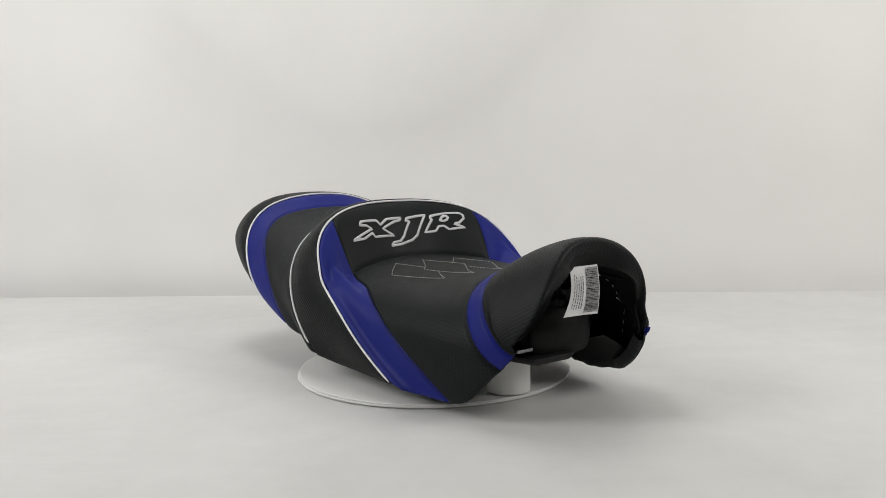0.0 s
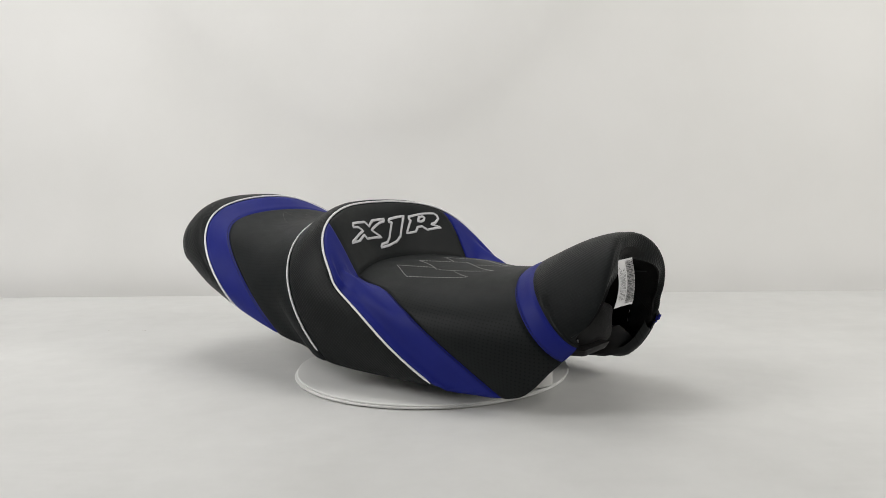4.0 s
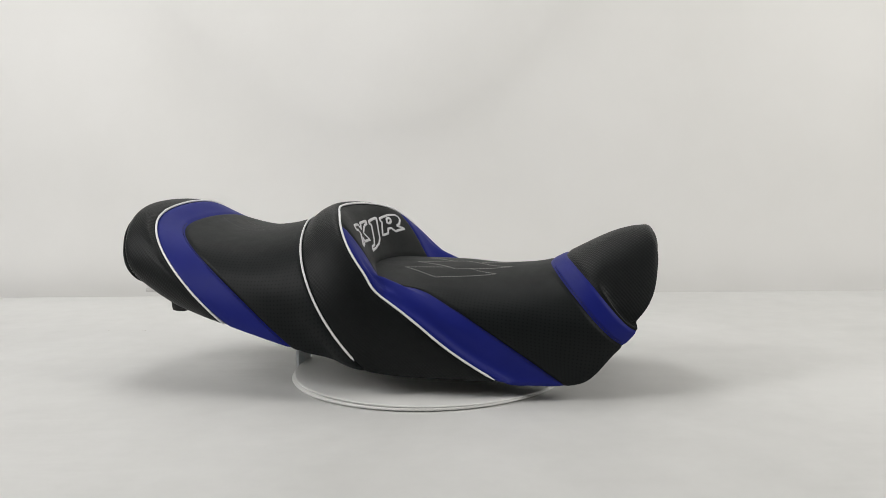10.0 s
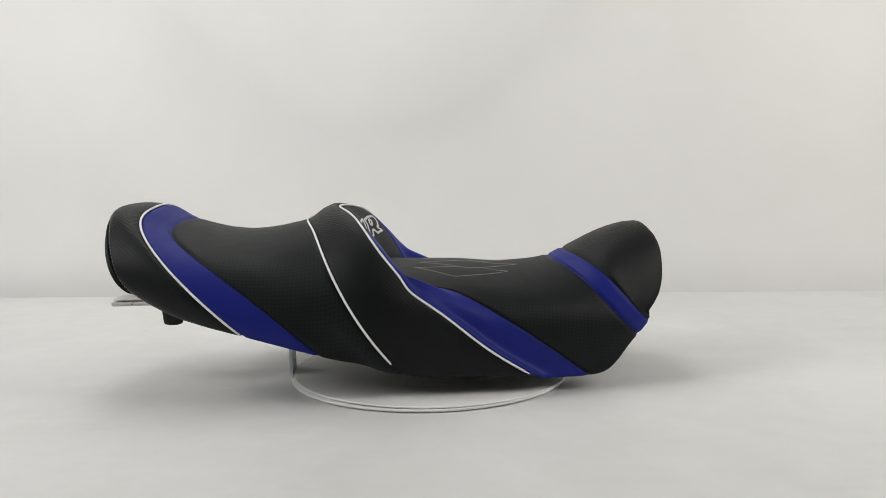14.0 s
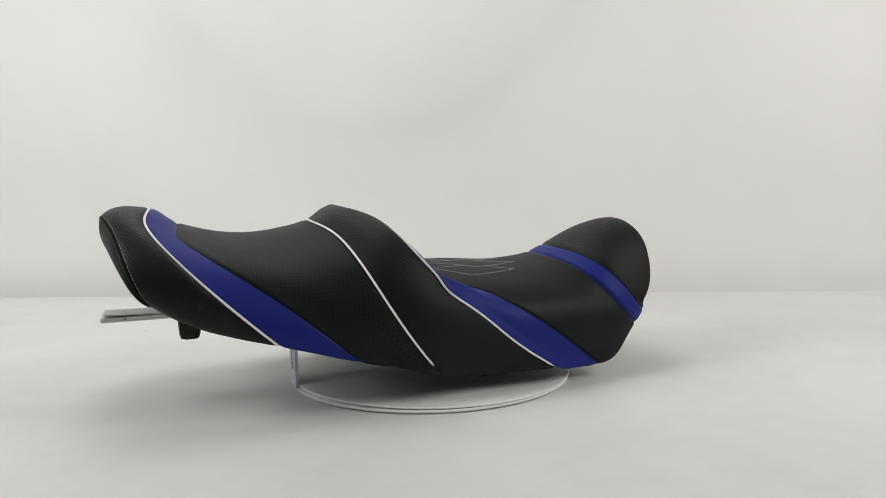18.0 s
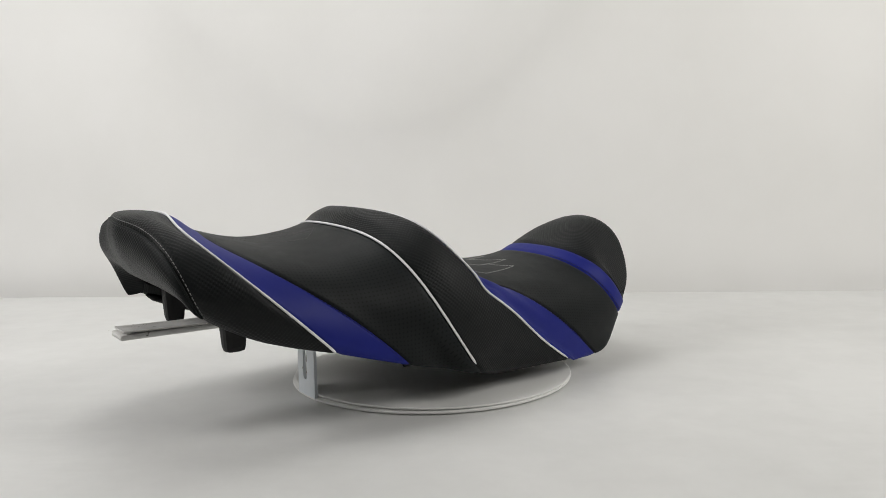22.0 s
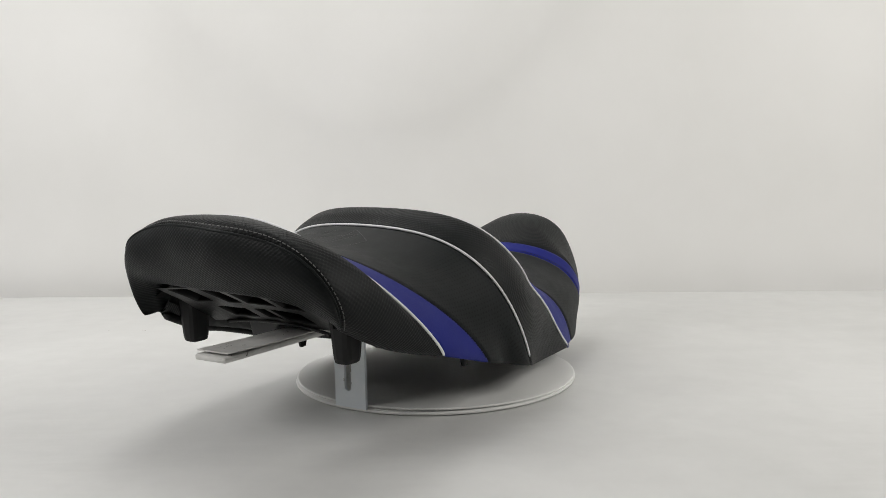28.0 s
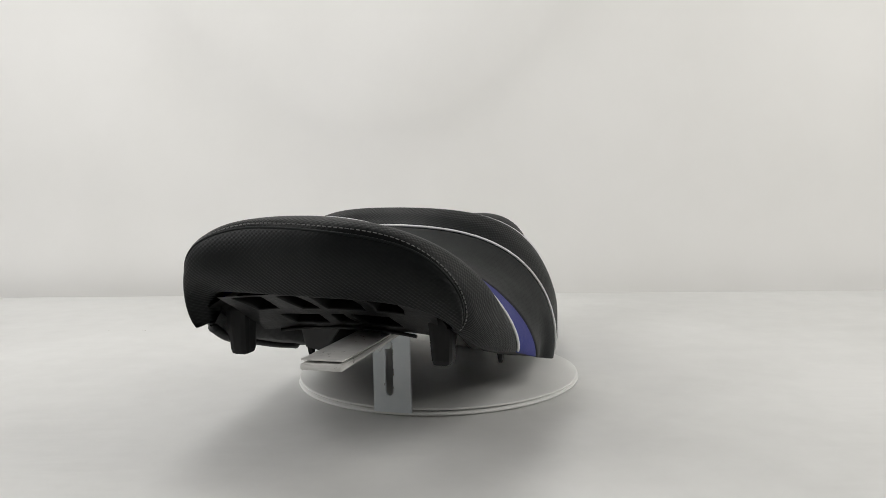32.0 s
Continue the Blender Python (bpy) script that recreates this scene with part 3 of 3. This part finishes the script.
def build_tail(seat):
    v = np.linspace(-1, 1, 91)
    w = dense(30, 0.8)[:, None] ** 1.3
    W, V = np.broadcast_arrays(w, v[None])
    p = tail_face(W, V)
    # the lower edge rolls under
    rolled, fade = [p], 1 - np.abs(v) ** 8
    for inn, up in ((0.003, -0.0012), (0.008, -0.001), (0.015, 0.003), (0.024, 0.012)):
        c = p[-1:].copy()
        c[..., 0] += inn * fade
        c[..., 1] -= 0.3 * inn * (c[..., 1] + 0.0173) / 0.136
        c[..., 2] += up * fade
        rolled.append(c)
    p = np.concatenate(rolled, 0)
    uvs = np.stack([-1.17 * p[..., 2], p[..., 1]], -1)
    link_mesh("tail_face", place(p).reshape(-1, 3), grid_faces(p.shape[0], p.shape[1]), M_WOVEN, seat, "black vinyl rear face embossed with a woven pattern", uvs.reshape(-1, 2))
    vs = np.linspace(-1, 1, 121)
    us = np.full(vs.shape, 0.0005)
    vv, ff = tube(place(skin(us, vs)), 0.0013)
    link_mesh("seam_cord", vv, ff, M_SMOOTH, seat, "black seam cord")
    vs = np.linspace(-0.995, 0.995, 260)
    reach = np.linalg.norm(skin(np.full(260, 0.015), vs) - skin(np.zeros(260), vs), axis=1) / 0.015
    path = np.stack([0.0058 / reach, vs], 1)
    vv, ff = ribbon(dashes(path, 0.0034, 0.0018), 0.0009, 0.0005)
    tagged(link_mesh("stitching", vv, ff, M_SEAM_THREAD, seat, "grey topstitching"), kind="stuff")


def pan_height(x):
    return np.interp(x, [-0.37, -0.3, -0.22, -0.12, -0.02, 0.06, 0.14, 0.22, 0.33], [0.196, 0.186, 0.158, 0.1425, 0.1425, 0.12, 0.09, 0.086, 0.1])


def lining(u, v, thick=0.0145):
    """The inner face of the nose: the cover, moved inward from the lip and the hems."""
    p = skin(u, v)
    deep = 0.0035 * np.clip((1 - u) / 0.05, 0, 1) + (thick - 0.0035) * np.clip((1 - u) / 0.03, 0, 1) ** 0.7 * np.clip((0.97 - np.abs(v)) / 0.1, 0, 1) ** 0.7
    d = np.stack([np.full(p.shape[:-1], -0.03), -p[..., 1], 0.115 - p[..., 2]], -1)
    return p + d / np.linalg.norm(d, axis=-1, keepdims=True) * deep[..., None]


def build_pan(seat):
    """The hard base under the cover, closed from edge to edge."""
    us, ws = np.linspace(0, 0.79, 60), np.linspace(-1, 1, 41)
    edge, centre = skin(us, np.ones_like(us)), rib(us)[:, 13]
    p = np.empty((60, 41, 3))
    lip = np.interp(edge[:, 0], [-0.33, -0.27, -0.15, 0.15, 0.3], [0.95, 0.72, 0.55, 0.6, 0.9])
    for i, e in enumerate(edge):
        cy = centre[i]
        half = cy - e[1] - 0.004
        mid = max(pan_height(e[0]), e[2] + 0.004)
        k = np.abs(ws)
        p[i, :, 0] = e[0] - 0.004
        p[i, :, 1] = cy + ws * half
        p[i, :, 2] = e[2] + 0.002 + (mid - e[2]) * np.clip((lip[i] + 0.15 - k) / 0.37, 0, 1) ** 0.8
    link_mesh("base_pan", place(p).reshape(-1, 3), grid_faces(60, 41), M_PAN, seat, "black moulded plastic base pan")
    # tail end of the pan: a steep sloping wall with two rows of deep pockets
    al, ac = np.linspace(0, 1, 91), np.linspace(0, 1, 241)
    A, C = np.meshgrid(al, ac, indexing="ij")
    p = np.stack([-0.357 + 0.072 * A**0.9, 0.092 - 0.226 * C - 0.012 * A * (1 - 2 * C), 0.1935 - 0.046 * A - 0.006 * (2 * C - 1) ** 2], -1)
    deep = np.zeros_like(A)
    wobble = np.array([[noise.noise((a * 2.5, c * 7.0, 1.0)) for a, c in zip(*r)] for r in zip(A, C)])
    for a0, a1, cells in ((0.05, 0.42, ((0.1, 0.25), (0.33, 0.44), (0.48, 0.67), (0.72, 0.86))), (0.58, 0.86, ((0.19, 0.36), (0.44, 0.53), (0.57, 0.77)))):
        for c0, c1 in cells:
            slant = C - 0.12 * (A - 0.5) + 0.05 * wobble
            rim = np.minimum(np.minimum(slant - c0, c1 - slant) * 0.2, np.minimum(A - a0, a1 - A) * 0.085)
            deep = np.maximum(deep, np.clip(rim / 0.0042, 0, 1))
    deep = deep * deep * (3 - 2 * deep)
    p[..., 0] += 0.016 * deep
    p[..., 2] += 0.009 * deep
    p[..., 0] += 0.004 * wobble
    link_mesh("tail_shelf", place(p).reshape(-1, 3), grid_faces(91, 241), M_GLOSS, seat, "shiny black plastic wall with pockets under the tail")
    # black edging along the far lower hem, round the tail corner
    us = np.linspace(0.004, 0.32, 50)
    hem = skin(us, np.full(50, -1.0))
    hem[:, 1] -= 0.004
    hem[:, 2] -= 0.0005
    vv, ff = tube(place(hem), 0.0055, 10)
    link_mesh("edge_trim", vv, ff, M_PAN, seat, "black rounded edge trim")
    # its lower rim and the latch plate
    us = np.linspace(0, 1, 30)
    rimline = np.stack([-0.286 - 0.002 * us, 0.06 - 0.155 * us, 0.1478 - 0.006 * (2 * us - 1) ** 2], -1)
    vv, ff = tube(place(rimline), 0.002, 8, False)
    link_mesh("pan_rim", vv, ff, M_GLOSS, seat)
    bm = bmesh.new()
    box(bm, 0.004, 0.05, 0.03, pose(*place(np.array([-0.262, 0.03, 0.131])), 12, 0, 9.7), 0.001, 0.45)
    part("latch_plate", bm, M_PLASTIC, seat, "black plastic latch plate")
    for x, y, z in ((-0.084, -0.1335, 0.077), (-0.1, 0.12, 0.077)):
        bm = bmesh.new()
        box(bm, 0.016, 0.008, 0.018, pose(*place(np.array([x, y, z])), 0, 0, 9.7), 0.002, 0.6)
        part("rubber_pad", bm, M_RUBBER, seat)
    for y in (-0.127, 0.0995):
        bm = bmesh.new()
        box(bm, 0.031, 0.027, 0.056, pose(*place(np.array([-0.2995, y, 0.145])), 0, 0, 9.7), 0.0065, 0.74)
        part("rubber_foot", bm, M_RUBBER, seat, "tapered black rubber foot")
    # felt lining inside the arch, joined to the cover at the lip and at both hems
    us = 1 - 0.25 * np.linspace(0, 1, 30) ** 1.8
    vs = np.sign(np.linspace(-1, 1, 81)) * (1 - (1 - np.abs(np.linspace(-1, 1, 81))) ** 1.5)
    U, V = np.meshgrid(us, vs, indexing="ij")
    p = lining(U, V)
    p += 0.0016 * np.array([[noise.noise(tuple(q * 40)) for q in row] for row in p])[..., None] * (U < 0.99)[..., None]
    link_mesh("nose_lining", place(p).reshape(-1, 3), grid_faces(30, 81), M_FELT, seat, "black felt lining inside the nose arch")
    Y, Z = np.meshgrid(np.linspace(-1, 1, 61), np.linspace(-1, 1, 41), indexing="ij")
    crumple = np.array([[noise.fractal((y * 2.2, z * 1.6, 3.0), 0.8, 2.0, 4) for y, z in zip(*r)] for r in zip(Y, Z)])
    p = np.stack([0.272 - 0.012 * (Y**2 + Z**2) + 0.011 * crumple, 0.078 * Y, 0.128 + 0.045 * Z], -1)
    link_mesh("bulkhead", place(p).reshape(-1, 3), grid_faces(61, 41), M_FOIL, seat, "crumpled black sheet behind the nose arch")
    # soft moulded socket deep inside the nose
    a, b = np.meshgrid(np.linspace(0, math.pi, 25), np.linspace(0, 2 * math.pi, 41), indexing="ij")
    sx, sy, sz = np.cos(a), np.sin(a) * np.cos(b), np.sin(a) * np.sin(b)
    lump = np.array([[noise.noise((x * 1.6, y * 1.6, z * 1.6)) for x, y, z in zip(*r)] for r in zip(sx, sy, sz)])
    k = 1 + 0.18 * lump
    q = np.stack([0.285 + 0.02 * sx * k, -0.006 + 0.05 * np.sign(sy) * np.abs(sy) ** 0.7 * k, 0.112 + 0.03 * np.sign(sz) * np.abs(sz) ** 0.7 * k], -1)
    link_mesh("front_socket", place(q).reshape(-1, 3), grid_faces(25, 41), M_FELT, seat, "dark moulded socket inside the nose")


STAPLE_V, STAPLE_U = [0.445, 0.535, 0.646, 0.698, 0.77, 0.836, 0.911, 0.942], [0.914, 0.924, 0.924, 0.894, 0.848, 0.822, 0.795, 0.765]


def build_details(seat):
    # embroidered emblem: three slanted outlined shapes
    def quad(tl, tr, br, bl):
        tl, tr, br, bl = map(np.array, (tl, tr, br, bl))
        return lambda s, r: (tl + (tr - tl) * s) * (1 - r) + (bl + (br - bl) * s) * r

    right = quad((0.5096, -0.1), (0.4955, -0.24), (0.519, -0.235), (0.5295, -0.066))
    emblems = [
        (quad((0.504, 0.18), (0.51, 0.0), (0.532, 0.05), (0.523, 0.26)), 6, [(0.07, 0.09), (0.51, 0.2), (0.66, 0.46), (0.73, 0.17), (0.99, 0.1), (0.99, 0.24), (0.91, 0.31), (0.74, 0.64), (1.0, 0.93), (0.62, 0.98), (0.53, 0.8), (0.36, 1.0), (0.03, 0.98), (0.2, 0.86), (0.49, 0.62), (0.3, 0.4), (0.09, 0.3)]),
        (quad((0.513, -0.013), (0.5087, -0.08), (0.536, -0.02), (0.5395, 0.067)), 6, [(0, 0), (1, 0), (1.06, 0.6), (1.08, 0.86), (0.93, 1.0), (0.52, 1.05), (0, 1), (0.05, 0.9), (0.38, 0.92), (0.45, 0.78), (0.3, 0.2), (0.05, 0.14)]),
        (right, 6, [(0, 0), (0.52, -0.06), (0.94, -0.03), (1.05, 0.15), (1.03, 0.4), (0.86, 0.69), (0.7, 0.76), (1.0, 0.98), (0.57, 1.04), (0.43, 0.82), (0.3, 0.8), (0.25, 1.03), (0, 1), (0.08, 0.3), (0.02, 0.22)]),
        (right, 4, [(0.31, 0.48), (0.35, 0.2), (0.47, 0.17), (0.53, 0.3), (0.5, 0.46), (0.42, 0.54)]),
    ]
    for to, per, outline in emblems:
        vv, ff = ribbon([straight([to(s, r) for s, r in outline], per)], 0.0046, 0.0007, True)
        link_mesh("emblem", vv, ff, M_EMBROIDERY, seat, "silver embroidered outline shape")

    # sewn figures on the rider's and the pillion's place
    def uv_of(x, y):
        us, vs = np.meshgrid(np.linspace(0.1, 0.86, 191), np.linspace(-0.4, 0.4, 161), indexing="ij")
        d = (CACHE[..., 0] - x) ** 2 + (CACHE[..., 1] - y) ** 2
        i = np.unravel_index(d.argmin(), d.shape)
        return us[i], vs[i]

    us, vs = np.meshgrid(np.linspace(0.1, 0.86, 191), np.linspace(-0.4, 0.4, 161), indexing="ij")
    CACHE = skin(us, vs)
    CACHE[us < 0.545, 0] -= np.where((us > 0.47) & (us < 0.545), 9.0, 0.0)[us < 0.545]
    figures = [
        [(0.072, -0.054), (0.013, -0.064), (0.065, -0.102), (0.141, -0.067), (0.1, -0.05)],
        [(0.083, -0.062), (0.021, -0.023), (0.085, 0.005), (0.157, -0.031), (0.083, -0.062)],
        [(0.068, -0.004), (0.023, 0.028), (0.08, 0.056), (0.152, 0.02), (0.104, -0.004)],
        [(-0.293, -0.01), (-0.236, -0.055), (-0.178, -0.06), (-0.151, -0.022), (-0.186, -0.025), (-0.293, -0.01)],
        [(-0.272, 0.02), (-0.222, -0.028), (-0.165, -0.036), (-0.198, 0.01), (-0.272, 0.02)],
        [(-0.252, 0.052), (-0.2, 0.01), (-0.155, 0.004), (-0.18, 0.042), (-0.252, 0.052)],
    ]
    for fig in figures:
        # figures on the pillion's place take the thread coloured for shade
        path, rear = straight([uv_of(x, y) for x, y in fig], 12, False), fig[0][0] < 0
        vv, ff = ribbon(dashes(path, 0.0034, 0.0016), 0.0009, 0.0005)
        tagged(link_mesh("stitching", vv, ff, M_SHADED_THREAD if rear else M_THREAD, seat, "grey decorative stitching, coloured darker for its shade" if rear else "grey decorative stitching"), kind="stuff")
    # fine topstitching along the edges of the blue panels
    vs = np.linspace(0.2, 0.985, 120)
    low = np.linspace(0.47, 0.985, 90)
    for us, line in ((np.full(120, 0.156), vs), (flank(low) - 0.0045, low), (np.full(120, 0.8435), vs)):
        vv, ff = ribbon(dashes(np.stack([us, line], 1), 0.0032, 0.002), 0.0006, 0.0003)
        tagged(link_mesh("stitching", vv, ff, M_NAVY, seat, "dark blue topstitching"), kind="stuff")
    # paper label inside the nose
    def label_point(s, r):
        y = -0.029 + 0.044 * s - 0.015 * r * r * (1 - s) ** 1.5
        z = 0.197 - 0.055 * r - 0.003 * s * r
        x = 0.335 + 0.004 * math.sin(3 * r) + 0.006 * (1 - s) ** 2 * r
        return np.array([x, y, z])

    g = np.array([[label_point(s, r) for s in np.linspace(0, 1, 9)] for r in np.linspace(0, 1, 13)])
    back = g.copy()
    back[..., 0] -= 0.0006
    n = g.shape[0] * g.shape[1]
    faces = np.concatenate([grid_faces(13, 9), grid_faces(13, 9, True) + n])
    tag = link_mesh("paper_label", np.concatenate([place(g).reshape(-1, 3), place(back).reshape(-1, 3)]), faces, M_PAPER, seat, "white printed paper label")
    verts, faces = [], []

    def bar(s0, s1, r0, r1):
        k = len(verts)
        for s, r in ((s0, r0), (s1, r0), (s1, r1), (s0, r1)):
            q = label_point(s, r)
            q[0] += 0.0006
            verts.append(place(q))
        faces.append((k, k + 1, k + 2, k + 3))

    rnd, r = random.Random(4), 0.04
    while r < 0.94:
        h = rnd.choice((0.006, 0.01, 0.016))
        bar(0.52, 0.97, r, min(r + h, 0.96))
        r += h + rnd.choice((0.007, 0.011))
    for k in range(5):
        a = 0.1 + 0.075 * k
        r = rnd.uniform(0.14, 0.3)
        while r < 0.84:
            w = rnd.uniform(0.025, 0.07)
            bar(a, a + 0.022, r, min(r + w, 0.86))
            r += w + rnd.choice((0.012, 0.02))
    link_mesh("label_print", verts, faces, M_INK, tag, "black printed bars", smooth=False)
    # the cover turns in over the far edge of the nose opening, down to the staples
    ts = np.linspace(0, 1, 90)
    eu = np.interp(ts, [0, 0.3, 0.5, 0.58, 0.64, 0.72, 1], [1.0, 1.0, 1.0, 0.93, 0.885, 0.84, 0.73])
    ev = -np.interp(ts, [0, 0.3, 0.5, 0.58, 0.64, 1], [0.42, 0.72, 0.9, 0.995, 1.0, 1.0])
    sv = -np.interp(ts, [0, 0.5, 1], [0.44, 0.77, 0.955])
    su = np.interp(-sv, STAPLE_V, STAPLE_U)
    edge, inner = skin(eu, ev), lining(su, sv, 0.0165)
    bs = np.linspace(0, 1, 15)[None, :, None]
    wrap = edge[:, None] * (1 - bs) + inner[:, None] * bs
    roll = np.sin(math.pi * bs[..., 0] ** 0.7) * (0.3 + 0.7 * np.sin(math.pi * np.clip(ts, 0.02, 0.98)) ** 0.5)[:, None]
    wrap[..., 0] += 0.011 * roll
    wrap[..., 1] += 0.003 * roll
    wrap += 0.0012 * np.array([[noise.noise(tuple(q * 35)) for q in row] for row in wrap])[..., None] * np.sin(math.pi * bs)
    link_mesh("turned_hem", place(wrap).reshape(-1, 3), grid_faces(90, 15), M_SMOOTH, seat, "black leatherette turned in round the nose opening")
    a, b = np.searchsorted(ts, 0.55), np.searchsorted(ts, 0.7)
    patch = wrap[a:b, :8].copy()
    patch[..., 0] += 0.0014
    link_mesh("band_end", place(patch).reshape(-1, 3), grid_faces(b - a, 8), M_BLUE, seat, "blue band end turned in round the nose opening")
    # staples down one side of the lining
    for k in range(10):
        v = -0.38 - 0.06 * k + np.array([0.0, -0.012, -0.024])
        u = np.interp(-v, STAPLE_V, STAPLE_U)
        vv, ff = tube(place(lining(u, v, 0.018)), 0.0005, 5, False)
        link_mesh("staple", vv, ff, M_PIPING, seat, "pale steel staple")
    bm = bmesh.new()
    box(bm, 0.058, 0.07, 0.01, pose(*place(np.array([0.285, -0.03, 0.085])), 0, -4, 11.2), 0.0045, 0.8)
    part("tongue", bm, M_RUBBER, seat, "black plastic front tongue")
    bm = bmesh.new()
    box(bm, 0.003, 0.024, 0.004, pose(*place(np.array([0.297, -0.064, 0.099])), 0, 0, 11.2), 0.0008)
    part("clip", bm, M_CLIP, seat, "bright steel clip")


# ---------------------------------------------------------------- turntable and supports
def build_turntable():
    top = new("turntable")
    tagged(top, "round white two-layer turntable on the white table", "turntable")
    v, f = lathe([(0.0, 0.0202), (0.197, 0.0202), (0.1974, 0.0198), (0.1978, 0.0187), (0.1974, 0.0176), (0.197, 0.0172), (0.0, 0.0172)], (-0.0165, -0.0045), 128)
    link_mesh("lower_plate", v, f, M_DISC, top)
    v, f = lathe([(0.0, 0.0238), (0.1945, 0.0238), (0.1963, 0.0234), (0.1968, 0.0224), (0.1963, 0.0215), (0.195, 0.021), (0.0, 0.021)], (-0.0145, -0.0035), 128)
    tilt = [(x, y, z - 0.004 * (x + 0.0145) * 2.0) for x, y, z in v]
    link_mesh("upper_plate", [(x, y, max(z, 0.0204)) for x, y, z in tilt], f, M_DISC, top)
    v, f = lathe([(0.0, 0.0212), (0.14, 0.0212), (0.14, 0.0156), (0.0, 0.0156)], (0.0, 0.0), 48)
    link_mesh("hub", v, f, M_PLASTIC, top, "", None, False)
    return top


def build_bracket():
    br = new("support_bracket")
    tagged(br, "grey steel bracket with a slotted upright carrying a flat bar", "bracket")
    # upright with a slot cut through it
    bm = bmesh.new()
    y0, y1, z0, z1, sy, sa, sb = -0.03, 0.0165, 0.0203, 0.1165, 0.0052, 0.046, 0.101
    cy = -0.0035
    ring_out, ring_in = [], []
    for k in range(24):
        a = 2 * math.pi * k / 24
        c, s = math.cos(a), math.sin(a)
        ring_in.append((cy + sy * c, (sb if s > 0 else sa) + sy * s))
        t = max(abs(c), abs(s))
        ring_out.append(((y0 + y1) / 2 + (y1 - y0) / 2 * max(-1, min(1, c / t)), (z0 + z1) / 2 + (z1 - z0) / 2 * max(-1, min(1, s / t))))
    vs = []
    for x in (-0.168, -0.164):
        vs.append(([bm.verts.new(stand(x, y, z)) for y, z in ring_out], [bm.verts.new(stand(x, y, z)) for y, z in ring_in]))
    for k in range(24):
        j = (k + 1) % 24
        (o0, i0), (o1, i1) = vs
        bm.faces.new((o0[k], o0[j], i0[j], i0[k]))
        bm.faces.new((o1[j], o1[k], i1[k], i1[j]))
        bm.faces.new((o0[j], o0[k], o1[k], o1[j]))
        bm.faces.new((i0[k], i0[j], i1[j], i1[k]))
    part("upright", bm, M_GREYPAINT, br, "slotted grey steel upright")
    bm = bmesh.new()
    box(bm, 0.384, 0.042, 0.0065, pose(*stand(-0.212, -0.024, 0.1345), 0, 0, 11.2), 0.0028)
    part("bar", bm, M_BAR, br, "flat grey steel bar")
    bm = bmesh.new()
    xs, lower, upper = np.linspace(-0.4, -0.022, 25), [], []
    for x in xs:
        lift = 0.0018 * max(0.0, (-0.3 - x) / 0.1) ** 1.6
        for ring, dz in ((lower, 0.1383), (upper, 0.1396)):
            ring.append([bm.verts.new(stand(x, y, dz + lift)) for y in (-0.0445, -0.003)])
    for i in range(24):
        for ring in (lower, upper):
            bm.faces.new((ring[i][0], ring[i + 1][0], ring[i + 1][1], ring[i][1]))
        for c in (0, 1):
            bm.faces.new((lower[i][c], lower[i + 1][c], upper[i + 1][c], upper[i][c]))
    for i in (0, 24):
        bm.faces.new((lower[i][0], lower[i][1], upper[i][1], upper[i][0]))
    part("strip", bm, M_BAR, br, "thin grey strip on the bar")
    bm = bmesh.new()
    box(bm, 0.03, 0.04, 0.018, pose(*stand(-0.152, -0.012, 0.1225), 0, 0, 11.2), 0.001)
    part("clamp_block", bm, M_GREYPAINT, br)
    bm = bmesh.new()
    bmesh.ops.create_cone(bm, cap_ends=True, segments=6, radius1=0.006, radius2=0.0055, depth=0.006, matrix=pose(*stand(-0.171, -0.0035, 0.1045), 0, 90, 11.2))
    part("bolt", bm, M_STEEL, br, "hexagonal steel bolt")
    bm = bmesh.new()
    box(bm, 0.003, 0.0045, 0.017, pose(*stand(-0.1755, 0.001, 0.1035), 38, 0, 11.2), 0.0008)
    part("wing", bm, M_STEEL, br, "bent steel wing of the bolt")
    rnd = random.Random(12)
    for side in (-1, 1):
        z = 0.045
        while z < 0.1:
            h = rnd.uniform(0.002, 0.006)
            if rnd.random() < (0.15 if side > 0 else 0.5):
                bm = bmesh.new()
                box(bm, 0.0008, rnd.uniform(0.0004, 0.0009), h, pose(*stand(-0.1682, -0.0035 + side * 0.0056, z), 0, 0, 11.2), 0.0003)
                part("burr", bm, M_RUST, br)
            z += h + rnd.uniform(0.0005, 0.003)
    return br


def build_tube():
    c = stand(0.2035, -0.011, 0.0)
    v, f = lathe([(0.0265, 0.0236), (0.0283, 0.024), (0.0285, 0.026), (0.0285, 0.083), (0.028, 0.0845), (0.0265, 0.085), (0.0262, 0.0236)], (c[0], c[1]), 48)
    ob = link_mesh("support_tube", v, f, M_TUBE)
    return tagged(ob, "short white card tube propping up the seat", "tube")


turntable = build_turntable()
bracket = build_bracket()
tube_support = build_tube()
seat = build_seat()


# ---------------------------------------------------------------- movement
DROP = -0.0155  # the things' own heights are counted from 15.5 mm below the table sheet


def turn_at(t):
    """The turntable's angle in degrees at t seconds."""
    s = (t - 16.0) / 16.0
    return math.degrees(1.12718 * s - 0.04992 * s**2 - 0.00899 * s**3 + 0.02187 * s**4)


def motions():
    for thing in (turntable, bracket, tube_support, seat):
        walk(thing, [(t, pose(0, 0, DROP, 0, 0, turn_at(t))) for t in range(0, 33, 2)])


motions()
